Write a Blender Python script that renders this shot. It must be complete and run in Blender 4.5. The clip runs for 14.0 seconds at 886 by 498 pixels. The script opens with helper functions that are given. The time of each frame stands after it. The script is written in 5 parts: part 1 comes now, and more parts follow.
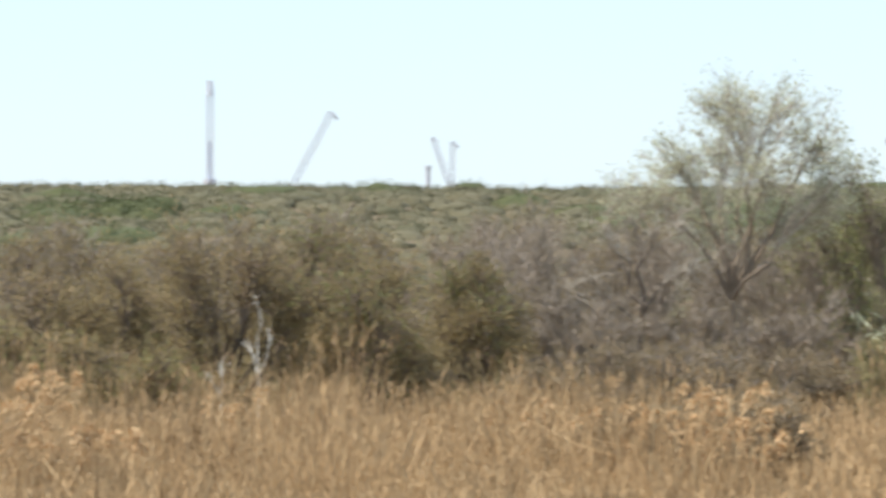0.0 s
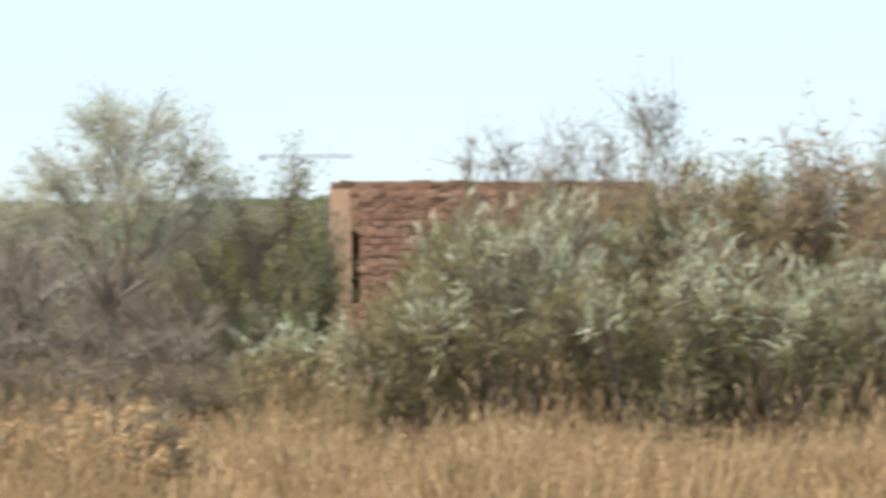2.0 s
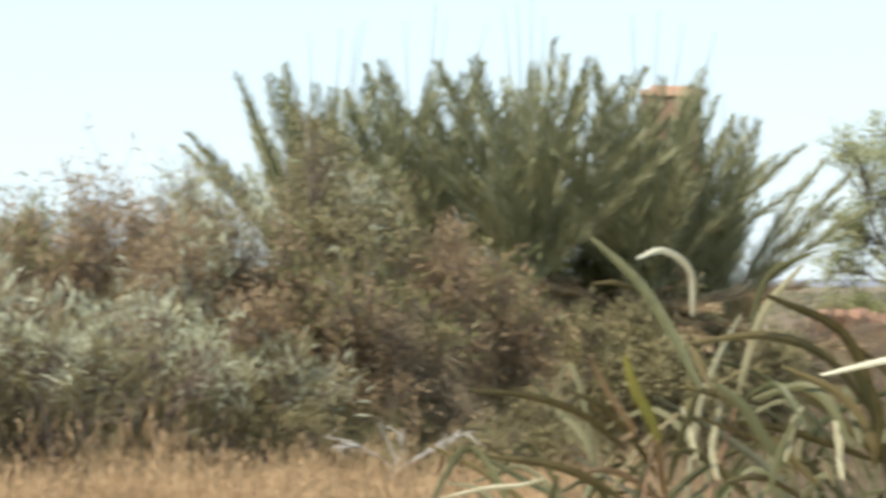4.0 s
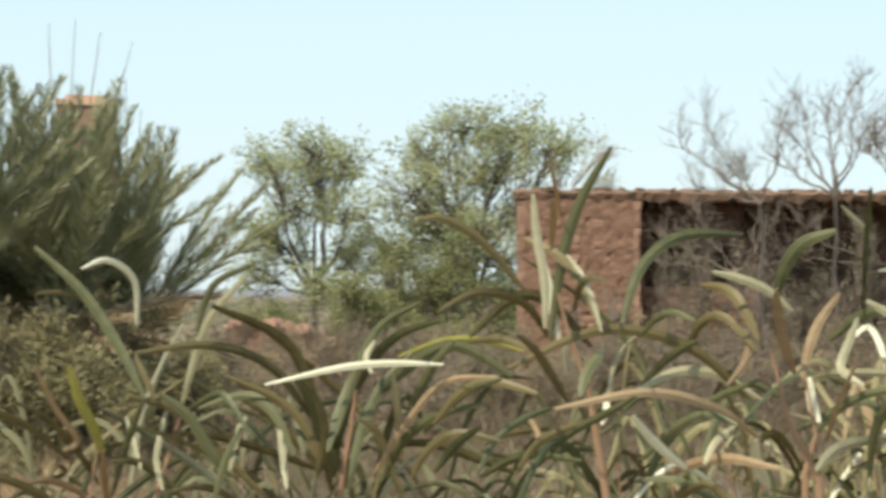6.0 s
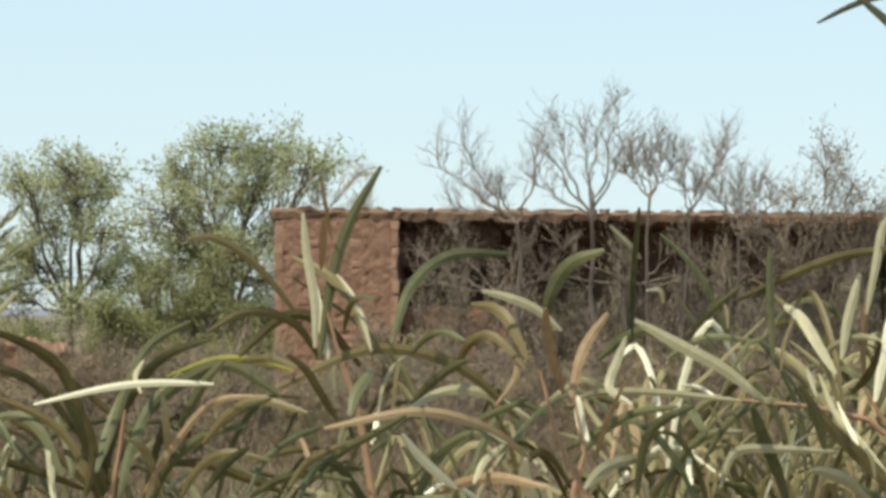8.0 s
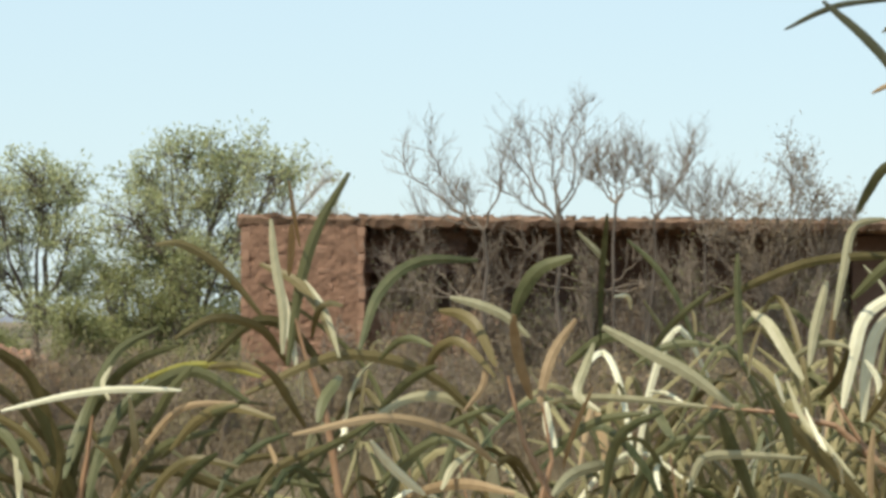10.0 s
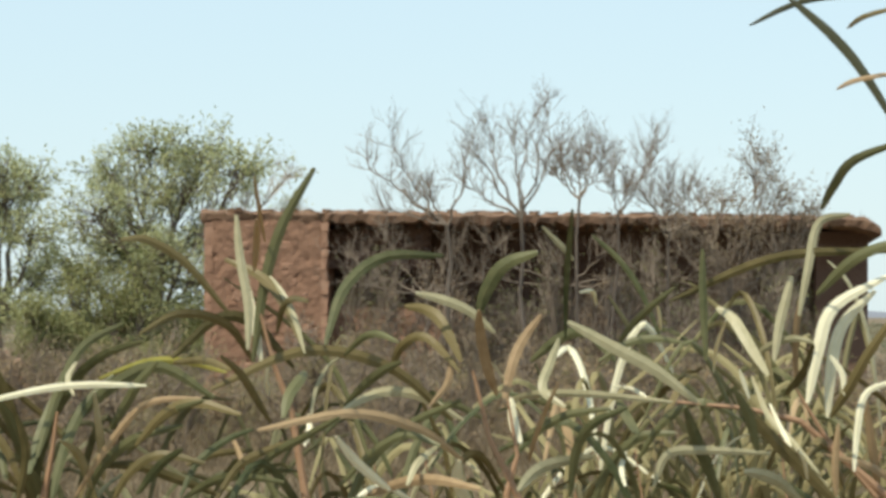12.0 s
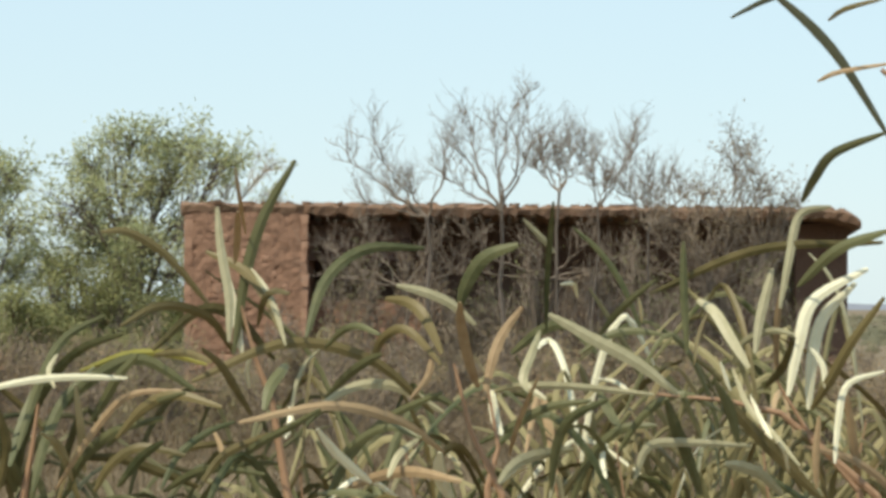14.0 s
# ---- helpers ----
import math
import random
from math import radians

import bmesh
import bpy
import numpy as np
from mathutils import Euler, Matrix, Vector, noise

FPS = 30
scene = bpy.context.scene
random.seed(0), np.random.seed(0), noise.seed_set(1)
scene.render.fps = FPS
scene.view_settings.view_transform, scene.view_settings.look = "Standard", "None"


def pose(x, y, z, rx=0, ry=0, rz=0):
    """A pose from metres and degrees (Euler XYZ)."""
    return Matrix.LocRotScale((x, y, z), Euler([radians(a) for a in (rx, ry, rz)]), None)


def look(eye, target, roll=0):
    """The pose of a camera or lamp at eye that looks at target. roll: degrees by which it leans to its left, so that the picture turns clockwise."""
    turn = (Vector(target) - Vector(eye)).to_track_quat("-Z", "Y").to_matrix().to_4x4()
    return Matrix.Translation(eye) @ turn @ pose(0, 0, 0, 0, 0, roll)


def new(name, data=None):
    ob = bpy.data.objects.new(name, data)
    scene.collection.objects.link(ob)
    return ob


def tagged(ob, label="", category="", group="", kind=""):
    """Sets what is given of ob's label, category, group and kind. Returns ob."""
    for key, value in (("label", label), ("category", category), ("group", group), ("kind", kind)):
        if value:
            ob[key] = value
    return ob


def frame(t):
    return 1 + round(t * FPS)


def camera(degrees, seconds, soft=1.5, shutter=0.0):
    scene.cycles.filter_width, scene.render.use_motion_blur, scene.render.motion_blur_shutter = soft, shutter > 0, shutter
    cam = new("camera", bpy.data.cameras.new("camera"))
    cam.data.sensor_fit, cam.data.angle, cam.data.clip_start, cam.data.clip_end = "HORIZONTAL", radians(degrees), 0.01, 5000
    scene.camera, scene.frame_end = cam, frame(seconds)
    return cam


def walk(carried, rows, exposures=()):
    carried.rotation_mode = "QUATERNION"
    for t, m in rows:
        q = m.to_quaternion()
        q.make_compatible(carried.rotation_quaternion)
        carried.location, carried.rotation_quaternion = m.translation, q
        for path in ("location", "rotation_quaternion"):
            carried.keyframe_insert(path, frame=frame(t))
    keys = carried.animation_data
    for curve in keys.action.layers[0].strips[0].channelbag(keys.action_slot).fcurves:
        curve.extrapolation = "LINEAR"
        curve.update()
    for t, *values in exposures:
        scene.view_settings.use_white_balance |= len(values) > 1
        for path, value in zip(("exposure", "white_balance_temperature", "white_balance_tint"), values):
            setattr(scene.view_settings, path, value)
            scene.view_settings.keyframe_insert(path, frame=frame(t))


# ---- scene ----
# camera on a tripod, eye height 1.6 m, long lens, panning to the right
EYE = 1.6


def way(az, el):
    a, e = radians(az), radians(el)
    return Vector((math.sin(a) * math.cos(e), math.cos(a) * math.cos(e), math.sin(e)))


def station(az, el):
    """The lens stands 0.16 m behind the tripod's axis, so it swings a little as it pans."""
    eye = Vector((0, 0, EYE)) - 0.16 * (way(az, 0) - way(35, 0))
    return look(eye, eye + 50 * way(az, el))


cam = camera(14.0, 14.0, soft=3.5, shutter=0.5)
PATH = [
    (0, 0.000, -0.221), (0.5, 2.097, -0.221), (1, 4.644, -0.226), (1.5, 7.028, -0.212),
    (2, 9.908, 0.030), (2.5, 12.894, 0.178), (3, 15.729, 0.480), (3.5, 18.471, 0.586),
    (4, 21.355, 0.571), (4.2, 22.493, 0.575), (6.3, 31.498, 0.815), (6.5, 31.992, 0.888),
    (7, 33.386, 1.028), (7.5, 34.243, 1.006), (8, 34.510, 1.034), (8.2, 34.614, 1.070),
    (10.3, 35.152, 1.109), (10.5, 35.242, 1.080), (11, 35.387, 1.078), (11.5, 35.545, 1.076),
    (12, 35.629, 1.062), (12.5, 35.785, 1.006), (13, 35.849, 0.998), (13.5, 35.904, 0.954),
    (14, 35.948, 0.940),
]
walk(cam, [(t, station(a, e)) for t, a, e in PATH],
     exposures=[(0, 0.72, 6500, 9), (2.5, 0.72, 6500, 9), (4.2, 0.84, 6500, 9), (6.3, 0.56, 6600, 5), (7.5, 0.47, 6600, 4), (14.0, 0.47, 6600, 4)])

# ---- light ----
SUN_AZ, SUN_EL = -105, 56
world = bpy.data.worlds.new("sky")
scene.world = world
world.use_nodes = True
wn = world.node_tree.nodes
sky = wn.new("ShaderNodeTexSky")
sky.sky_type, sky.sun_disc = "NISHITA", False
sky.sun_elevation, sky.sun_rotation = radians(SUN_EL), radians(SUN_AZ)
sky.air_density, sky.dust_density, sky.ozone_density = 1.0, 0.3, 3.0
wn["Background"].inputs["Strength"].default_value = 0.12
haze = wn.new("ShaderNodeMixRGB")
haze.inputs["Fac"].default_value = 0.75
haze.inputs["Color2"].default_value = (3.95, 4.85, 5.65, 1)  # pale summer haze over the whole sky
world.node_tree.links.new(sky.outputs[0], haze.inputs["Color1"])
world.node_tree.links.new(haze.outputs[0], wn["Background"].inputs["Color"])
sun_lamp = bpy.data.lights.new("sun", "SUN")
sun_lamp.energy, sun_lamp.angle, sun_lamp.color = 3.2, radians(0.6), (1.0, 0.90, 0.76)
new("sun", sun_lamp).matrix_world = look(40 * way(SUN_AZ, SUN_EL), (0, 0, 0))


# ---- materials ----
def material(name, low, high, rough=0.7, scale=8.0, fine=60.0, bump=0.3, thin=0.0, vary=0.0, piece=False, third=None, spec=0.3, metal=0.0):
    """Two-scale noise between two colours, piece-to-piece variation, fine relief; thin lets light through leaves."""
    m = bpy.data.materials.new(name)
    m.use_nodes = True
    n, ln = m.node_tree.nodes, m.node_tree.links
    bsdf = n["Principled BSDF"]
    co = n.new("ShaderNodeTexCoord")
    a, b = n.new("ShaderNodeTexNoise"), n.new("ShaderNodeTexNoise")
    a.inputs["Scale"].default_value, b.inputs["Scale"].default_value = scale, fine
    a.inputs["Detail"].default_value = 5
    for t in (a, b):
        ln.new(co.outputs["Object"], t.inputs["Vector"])
    add = n.new("ShaderNodeMath")
    add.operation = "MULTIPLY_ADD"
    ln.new(b.outputs["Fac"], add.inputs[0])
    add.inputs[1].default_value = 0.5
    ln.new(a.outputs["Fac"], add.inputs[2])
    last = add.outputs[0]
    shift = 0.25
    if vary:
        if piece:
            src = n.new("ShaderNodeObjectInfo").outputs["Random"]
        else:
            src = n.new("ShaderNodeNewGeometry").outputs["Random Per Island"]
        v = n.new("ShaderNodeMath")
        v.operation = "MULTIPLY_ADD"
        ln.new(src, v.inputs[0])
        v.inputs[1].default_value = vary
        ln.new(last, v.inputs[2])
        last, shift = v.outputs[0], 0.25 + vary / 2
    ramp = n.new("ShaderNodeValToRGB")
    ln.new(last, ramp.inputs["Fac"])
    e = ramp.color_ramp.elements
    half = 0.22 + vary * 0.4
    e[0].position, e[1].position = max(0.0, shift + 0.5 - half - 0.25), min(1.0, shift + 0.5 + half - 0.25)
    e[0].color, e[1].color = (*low, 1), (*high, 1)
    if third:
        mid = ramp.color_ramp.elements.new((e[0].position + e[1].position) / 2)
        mid.color = (*third, 1)
    ln.new(ramp.outputs["Color"], bsdf.inputs["Base Color"])
    bsdf.inputs["Roughness"].default_value = rough
    bsdf.inputs["Specular IOR Level"].default_value = spec
    bsdf.inputs["Metallic"].default_value = metal
    if bump:
        bp = n.new("ShaderNodeBump")
        bp.inputs["Strength"].default_value, bp.inputs["Distance"].default_value = bump, 0.6 / fine
        ln.new(add.outputs[0], bp.inputs["Height"])
        ln.new(bp.outputs[0], bsdf.inputs["Normal"])
    if thin:
        tr, mix = n.new("ShaderNodeBsdfTranslucent"), n.new("ShaderNodeMixShader")
        mix.inputs[0].default_value = thin
        ln.new(ramp.outputs["Color"], tr.inputs["Color"])
        ln.new(bsdf.outputs[0], mix.inputs[1])
        ln.new(tr.outputs[0], mix.inputs[2])
        ln.new(mix.outputs[0], n["Material Output"].inputs["Surface"])
    return m


M_SOIL = material("soil", (0.07, 0.052, 0.034), (0.19, 0.145, 0.09), 0.95, 0.35, 9, 0.5, third=(0.12, 0.095, 0.055))
M_STRAW = material("dry_grass", (0.06, 0.033, 0.015), (0.57, 0.40, 0.225), 0.7, 1.3, 9, 0, 0.15, 0.5, third=(0.165, 0.1, 0.047))
M_DULL = material("withered_grass", (0.06, 0.045, 0.028), (0.21, 0.16, 0.10), 0.8, 2.0, 30, 0, 0.15, 0.6, third=(0.115, 0.088, 0.054))
M_THISTLE = material("dry_thistle", (0.36, 0.20, 0.085), (0.68, 0.49, 0.29), 0.8, 6, 60, 0.2, 0.1, 0.4)
M_BARK = material("grey_bark", (0.10, 0.078, 0.058), (0.25, 0.20, 0.155), 0.9, 9, 60, 0.4, vary=0.3)
M_DARKBARK = material("dark_bark", (0.045, 0.036, 0.03), (0.13, 0.105, 0.085), 0.9, 9, 60, 0.4)
M_DEAD = material("dead_wood", (0.22, 0.19, 0.155), (0.46, 0.41, 0.35), 0.85, 7, 60, 0.3, vary=0.3)
M_BLEACH = material("bleached_wood", (0.36, 0.33, 0.29), (0.58, 0.55, 0.50), 0.8, 7, 60, 0.3)
M_SCRUB = material("scrub_leaves", (0.16, 0.13, 0.06), (0.37, 0.295, 0.16), 0.75, 0.9, 20, 0, 0.4, 0.4, third=(0.26, 0.205, 0.105), spec=0.15)
M_DRYLEAF = material("dry_leaves", (0.14, 0.105, 0.062), (0.31, 0.245, 0.16), 0.8, 1.5, 20, 0, 0.25, 0.45, third=(0.21, 0.165, 0.10), spec=0.15)
M_PALE = material("pale_leaves", (0.30, 0.31, 0.19), (0.60, 0.60, 0.43), 0.6, 1.5, 20, 0, 0.5, 0.5)
M_OLIVE = material("olive_leaves", (0.09, 0.115, 0.045), (0.30, 0.30, 0.13), 0.6, 1.0, 20, 0, 0.25, 0.6, third=(0.17, 0.19, 0.075))
M_SILVER = material("silver_leaves", (0.10, 0.082, 0.036), (0.34, 0.30, 0.16), 0.7, 0.9, 20, 0, 0.25, 0.6, third=(0.185, 0.156, 0.075), spec=0.15)
M_GREEN = material("green_leaves", (0.11, 0.145, 0.052), (0.46, 0.47, 0.245), 0.5, 0.9, 20, 0, 0.4, 0.6, third=(0.235, 0.268, 0.112), spec=0.4)
M_FAR = material("far_scrub", (0.07, 0.075, 0.042), (0.165, 0.15, 0.095), 0.85, 0.018, 0.12, 0, 0.1, 0.25, third=(0.108, 0.108, 0.064))
M_FARGREEN = material("far_green_scrub", (0.055, 0.07, 0.03), (0.105, 0.118, 0.055), 0.85, 0.05, 0.5, 0, 0.1, 0.3)
M_PALM = material("palm_leaf", (0.04, 0.052, 0.023), (0.30, 0.30, 0.165), 0.5, 2, 20, 0, 0.12, 0.75, third=(0.092, 0.108, 0.048), spec=0.35)
M_PALMDRY = material("dry_palm_leaf", (0.14, 0.10, 0.06), (0.40, 0.31, 0.19), 0.7, 2, 20, 0, 0.1, 0.5)
M_LEAF = material("phyllode", (0.03, 0.038, 0.016), (0.15, 0.15, 0.068), 0.5, 9, 90, 0.12, 0.10, 0.5, True, third=(0.068, 0.08, 0.032), spec=0.35)
M_LEAFPALE = material("pale_phyllode", (0.19, 0.18, 0.09), (0.46, 0.42, 0.26), 0.45, 10, 120, 0.1, 0.1, 0.35, True, spec=0.4)
M_LEAFTAN = material("withered_phyllode", (0.17, 0.105, 0.05), (0.45, 0.32, 0.18), 0.6, 10, 120, 0.15, 0.1, 0.4, True)
M_LEAFOLIVE = material("olive_phyllode", (0.042, 0.037, 0.013), (0.18, 0.142, 0.058), 0.5, 9, 90, 0.12, 0.10, 0.45, True, third=(0.09, 0.076, 0.027), spec=0.3)
# darkness of a silhouette against the sky, put into the leaf colour
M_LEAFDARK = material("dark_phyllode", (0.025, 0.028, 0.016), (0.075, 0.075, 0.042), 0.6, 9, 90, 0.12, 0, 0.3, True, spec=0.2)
# cream colour stands in for sun glare on leaves that catch the light
M_LEAFSUNLIT = material("sunlit_phyllode", (0.60, 0.55, 0.34), (0.85, 0.81, 0.59), 0.4, 10, 120, 0.1, 0.1, 0.3, True, spec=0.5)
M_LEAFLIME = material("yellow_green_phyllode", (0.28, 0.26, 0.05), (0.46, 0.42, 0.10), 0.4, 10, 120, 0.1, 0.15, 0.3, True, spec=0.5)
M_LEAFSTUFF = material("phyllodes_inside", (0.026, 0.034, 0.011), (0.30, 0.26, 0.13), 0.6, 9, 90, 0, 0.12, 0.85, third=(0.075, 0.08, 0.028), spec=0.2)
M_SILVERTIP = material("silver_leaf_tips", (0.20, 0.22, 0.12), (0.68, 0.70, 0.51), 0.5, 1.4, 20, 0, 0.3, 0.7, third=(0.36, 0.39, 0.24), spec=0.35)
M_RUST = material("rusty_leaves", (0.15, 0.105, 0.055), (0.41, 0.305, 0.185), 0.75, 1.2, 20, 0, 0.3, 0.55, third=(0.25, 0.185, 0.105), spec=0.15)
M_THICKET = material("grey_thicket_twigs", (0.15, 0.125, 0.105), (0.34, 0.29, 0.245), 0.85, 1.2, 40, 0.2, vary=0.4)
M_MUD = material("mud_wall", (0.045, 0.027, 0.018), (0.25, 0.145, 0.096), 0.95, 6.5, 40, 0.8, third=(0.128, 0.073, 0.048))
# darker copy of the inside leaves, with the shrub's inner shade in the colour
M_LEAFSHADE = material("shaded_phyllodes_inside", (0.022, 0.026, 0.011), (0.15, 0.14, 0.07), 0.6, 9, 90, 0, 0.1, 0.8, third=(0.055, 0.06, 0.024), spec=0.2)
M_TWIG = material("red_twig", (0.13, 0.07, 0.035), (0.36, 0.22, 0.13), 0.6, 20, 150, 0.2)
M_STONE = material("red_stone", (0.11, 0.06, 0.038), (0.36, 0.215, 0.145), 0.9, 3, 30, 0.6, vary=0.6, piece=True, third=(0.215, 0.12, 0.078))
M_STONES = material("red_stones_joined", (0.11, 0.06, 0.038), (0.36, 0.215, 0.145), 0.9, 3, 30, 0.6, vary=0.6, third=(0.215, 0.12, 0.078))
M_MORTAR = material("earth_mortar", (0.15, 0.078, 0.046), (0.34, 0.195, 0.125), 0.95, 2.5, 25, 0.6)
M_PLASTER = material("clay_plaster", (0.42, 0.24, 0.15), (0.60, 0.38, 0.26), 0.9, 2.0, 30, 0.3)
M_ROOF = material("earth_roof", (0.065, 0.04, 0.026), (0.22, 0.135, 0.088), 0.95, 3, 25, 0.8, third=(0.125, 0.076, 0.05))
# wall colour with the shade of porch and slit already darkened in
M_DARK = material("shaded_wall", (0.05, 0.03, 0.023), (0.16, 0.098, 0.07), 0.95, 2.0, 20, 0.6)
# both steels are lightened and blued in colour for the haze at 900 m
M_STEEL = material("hazed_steel", (0.66, 0.70, 0.78), (0.74, 0.78, 0.86), 0.6, 0.3, 3, 0)
M_DARKSTEEL = material("darker_hazed_steel", (0.46, 0.46, 0.52), (0.56, 0.56, 0.62), 0.6, 0.3, 3, 0)


# ---- mesh helpers ----
RNG = np.random.default_rng(7)
R = random.Random(11)


def at(az, dist, z=0.0):
    return Vector((dist * math.sin(radians(az)), dist * math.cos(radians(az)), z))


def up_at(el, dist):
    """The height that stands el degrees above eye level at that distance."""
    return EYE + dist * math.tan(radians(el))


class Soup:
    """Vertices and faces of one mesh, gathered piece by piece."""

    def __init__(self):
        self.v, self.f, self.n = [], [], 0

    def add(self, verts, faces):
        k = self.n
        self.v.append(np.asarray(verts, float).reshape(-1, 3))
        self.f += [tuple(int(i) + k for i in q) for q in faces]
        self.n += len(self.v[-1])

    def tube(self, pts, radii, sides=5):
        pts = [Vector(p) for p in pts]
        rings = []
        for i, p in enumerate(pts):
            d = (pts[min(i + 1, len(pts) - 1)] - pts[max(i - 1, 0)]).normalized()
            s = d.cross(Vector((0.31, 0.2, 0.93)))
            s = s.normalized() if s.length > 1e-4 else Vector((1, 0, 0))
            u = s.cross(d)
            for k in range(sides):
                w = 2 * math.pi * k / sides
                rings.append(p + radii[i] * (math.cos(w) * s + math.sin(w) * u))
        faces = []
        for i in range(len(pts) - 1):
            for k in range(sides):
                a, b = i * sides + k, i * sides + (k + 1) % sides
                faces.append((a, b, b + sides, a + sides))
        faces.append(tuple(range(sides))[::-1])
        faces.append(tuple(range((len(pts) - 1) * sides, len(pts) * sides)))
        self.add(rings, faces)

    def blades(self, base, tip, width, sag):
        """Many leaves at once: base and tip (n, 3), a width each, and a sag in metres at the middle; a narrow folded strip each."""
        base, tip = np.asarray(base, float), np.asarray(tip, float)
        n = len(base)
        width, sag = np.broadcast_to(width, n)[:, None], np.broadcast_to(sag, n)[:, None]
        d = tip - base
        side = np.cross(d, RNG.normal(size=(n, 3)))
        side /= np.linalg.norm(side, axis=1, keepdims=True) + 1e-9
        mid = (base + tip) / 2
        mid[:, 2:3] += sag
        v = np.stack([base, mid + side * width / 2, mid - side * width / 2, tip], 1).reshape(-1, 3)
        k = self.n + 4 * np.arange(n)
        self.f += list(map(tuple, np.concatenate([np.stack([k, k + 1, k + 2], 1), np.stack([k + 2, k + 1, k + 3], 1)]).tolist()))
        self.v.append(v)
        self.n += 4 * n

    def twigs(self, a, m, e, r0, r1):
        """Many thin three-sided twigs at once, each through a, m and e."""
        n = len(a)
        side = np.cross(e - a, RNG.normal(size=(n, 3)))
        side /= np.linalg.norm(side, axis=1, keepdims=True) + 1e-9
        other = np.cross(e - a, side)
        other /= np.linalg.norm(other, axis=1, keepdims=True) + 1e-9
        rings = []
        for p, r in ((a, r0), (m, (r0 + r1) / 2), (e, r1)):
            for w in (0.0, 2.094, 4.189):
                rings.append(p + r * (math.cos(w) * side + math.sin(w) * other))
        v = np.stack(rings, 1).reshape(-1, 3)
        k = self.n + 9 * np.arange(n)
        for i in (0, 3):
            for j in range(3):
                q = (j + 1) % 3
                self.f += list(map(tuple, np.stack([k + i + j, k + i + q, k + i + 3 + q, k + i + 3 + j], 1).tolist()))
        self.v.append(v)
        self.n += 9 * n

    def box(self, lo, hi, m=None, jag=0.0):
        c = [Vector((hi[0] if i & 1 else lo[0], hi[1] if i & 2 else lo[1], hi[2] if i & 4 else lo[2])) for i in range(8)]
        if jag:
            c = [p + Vector((R.uniform(-jag, jag), R.uniform(-jag, jag), R.uniform(-jag, jag))) for p in c]
        if m:
            c = [m @ p for p in c]
        self.add([tuple(p) for p in c], [(0, 2, 3, 1), (4, 5, 7, 6), (0, 1, 5, 4), (2, 6, 7, 3), (0, 4, 6, 2), (1, 3, 7, 5)])

    def mesh(self, name, mat, smooth=False):
        me = bpy.data.meshes.new(name)
        me.from_pydata(np.concatenate(self.v).tolist(), [], self.f)
        me.materials.append(mat)
        if smooth:
            me.polygons.foreach_set("use_smooth", [True] * len(me.polygons))
        me.update()
        return me


def part(name, soup, mat, parent, label="", smooth=False):
    ob = new(name, soup.mesh(name, mat, smooth))
    ob.parent = parent
    if label:
        ob["label"] = label
    return ob


def thing(name, place, label, category, group="", turn=0.0):
    ob = new(name)
    ob.empty_display_size = 0.2
    ob.matrix_world = Matrix.Translation(place) @ Matrix.Rotation(turn, 4, "Z")
    return tagged(ob, label, category, group)


def grow(soup, start, heading, length, radius, depth, rng, tips, spread=0.6, rise=0.15, wiggle=0.25, forks=(2, 3), taper=0.62, shrink=0.72, sides=5):
    """A crooked limb that forks; the ends of the last twigs are gathered in tips."""
    pts, rad = [Vector(start)], [radius]
    d = Vector(heading).normalized()
    steps = 4 if depth > 0 else 3
    for i in range(steps):
        d = (d + wiggle * Vector((rng.uniform(-1, 1), rng.uniform(-1, 1), rng.uniform(-1, 1))) + Vector((0, 0, rise * 0.3))).normalized()
        pts.append(pts[-1] + d * length / steps)
        rad.append(radius * (1 - (1 - taper) * (i + 1) / steps))
    soup.tube(pts, rad, sides if depth > 1 else 3)
    if depth <= 0:
        tips += [(pts[-1], d), (pts[-2], d)]
        return
    if depth <= 2:
        tips.append((pts[-1], d))
    for k in range(rng.randint(*forks)):
        p = pts[rng.choice((2, 3, 4, 4))] if len(pts) > 4 else pts[-1]
        side = Vector((rng.uniform(-1, 1), rng.uniform(-1, 1), rng.uniform(-0.5, 0.8)))
        nd = (d + spread * 1.6 * side + Vector((0, 0, rise))).normalized()
        grow(soup, p, nd, length * shrink * rng.uniform(0.7, 1.15), radius * taper * rng.uniform(0.7, 1), depth - 1, rng, tips, spread, rise, wiggle, forks, taper, shrink, sides)


def leafage(soup, tips, per, size, width, scatter, droop=0.0, along=0.6):
    """Leaves round the twig ends."""
    p = np.array([t[0] for t in tips])
    d = np.array([t[1] for t in tips])
    p, d = np.repeat(p, per, 0), np.repeat(d, per, 0)
    n = len(p)
    b = p + RNG.normal(size=(n, 3)) * scatter
    w = d * along + RNG.normal(size=(n, 3)) * 0.6
    w[:, 2] -= droop
    w /= np.linalg.norm(w, axis=1, keepdims=True)
    ln = size * RNG.uniform(0.6, 1.3, n)
    soup.blades(b, b + w * ln[:, None], width * RNG.uniform(0.7, 1.3, n), ln * 0.08)


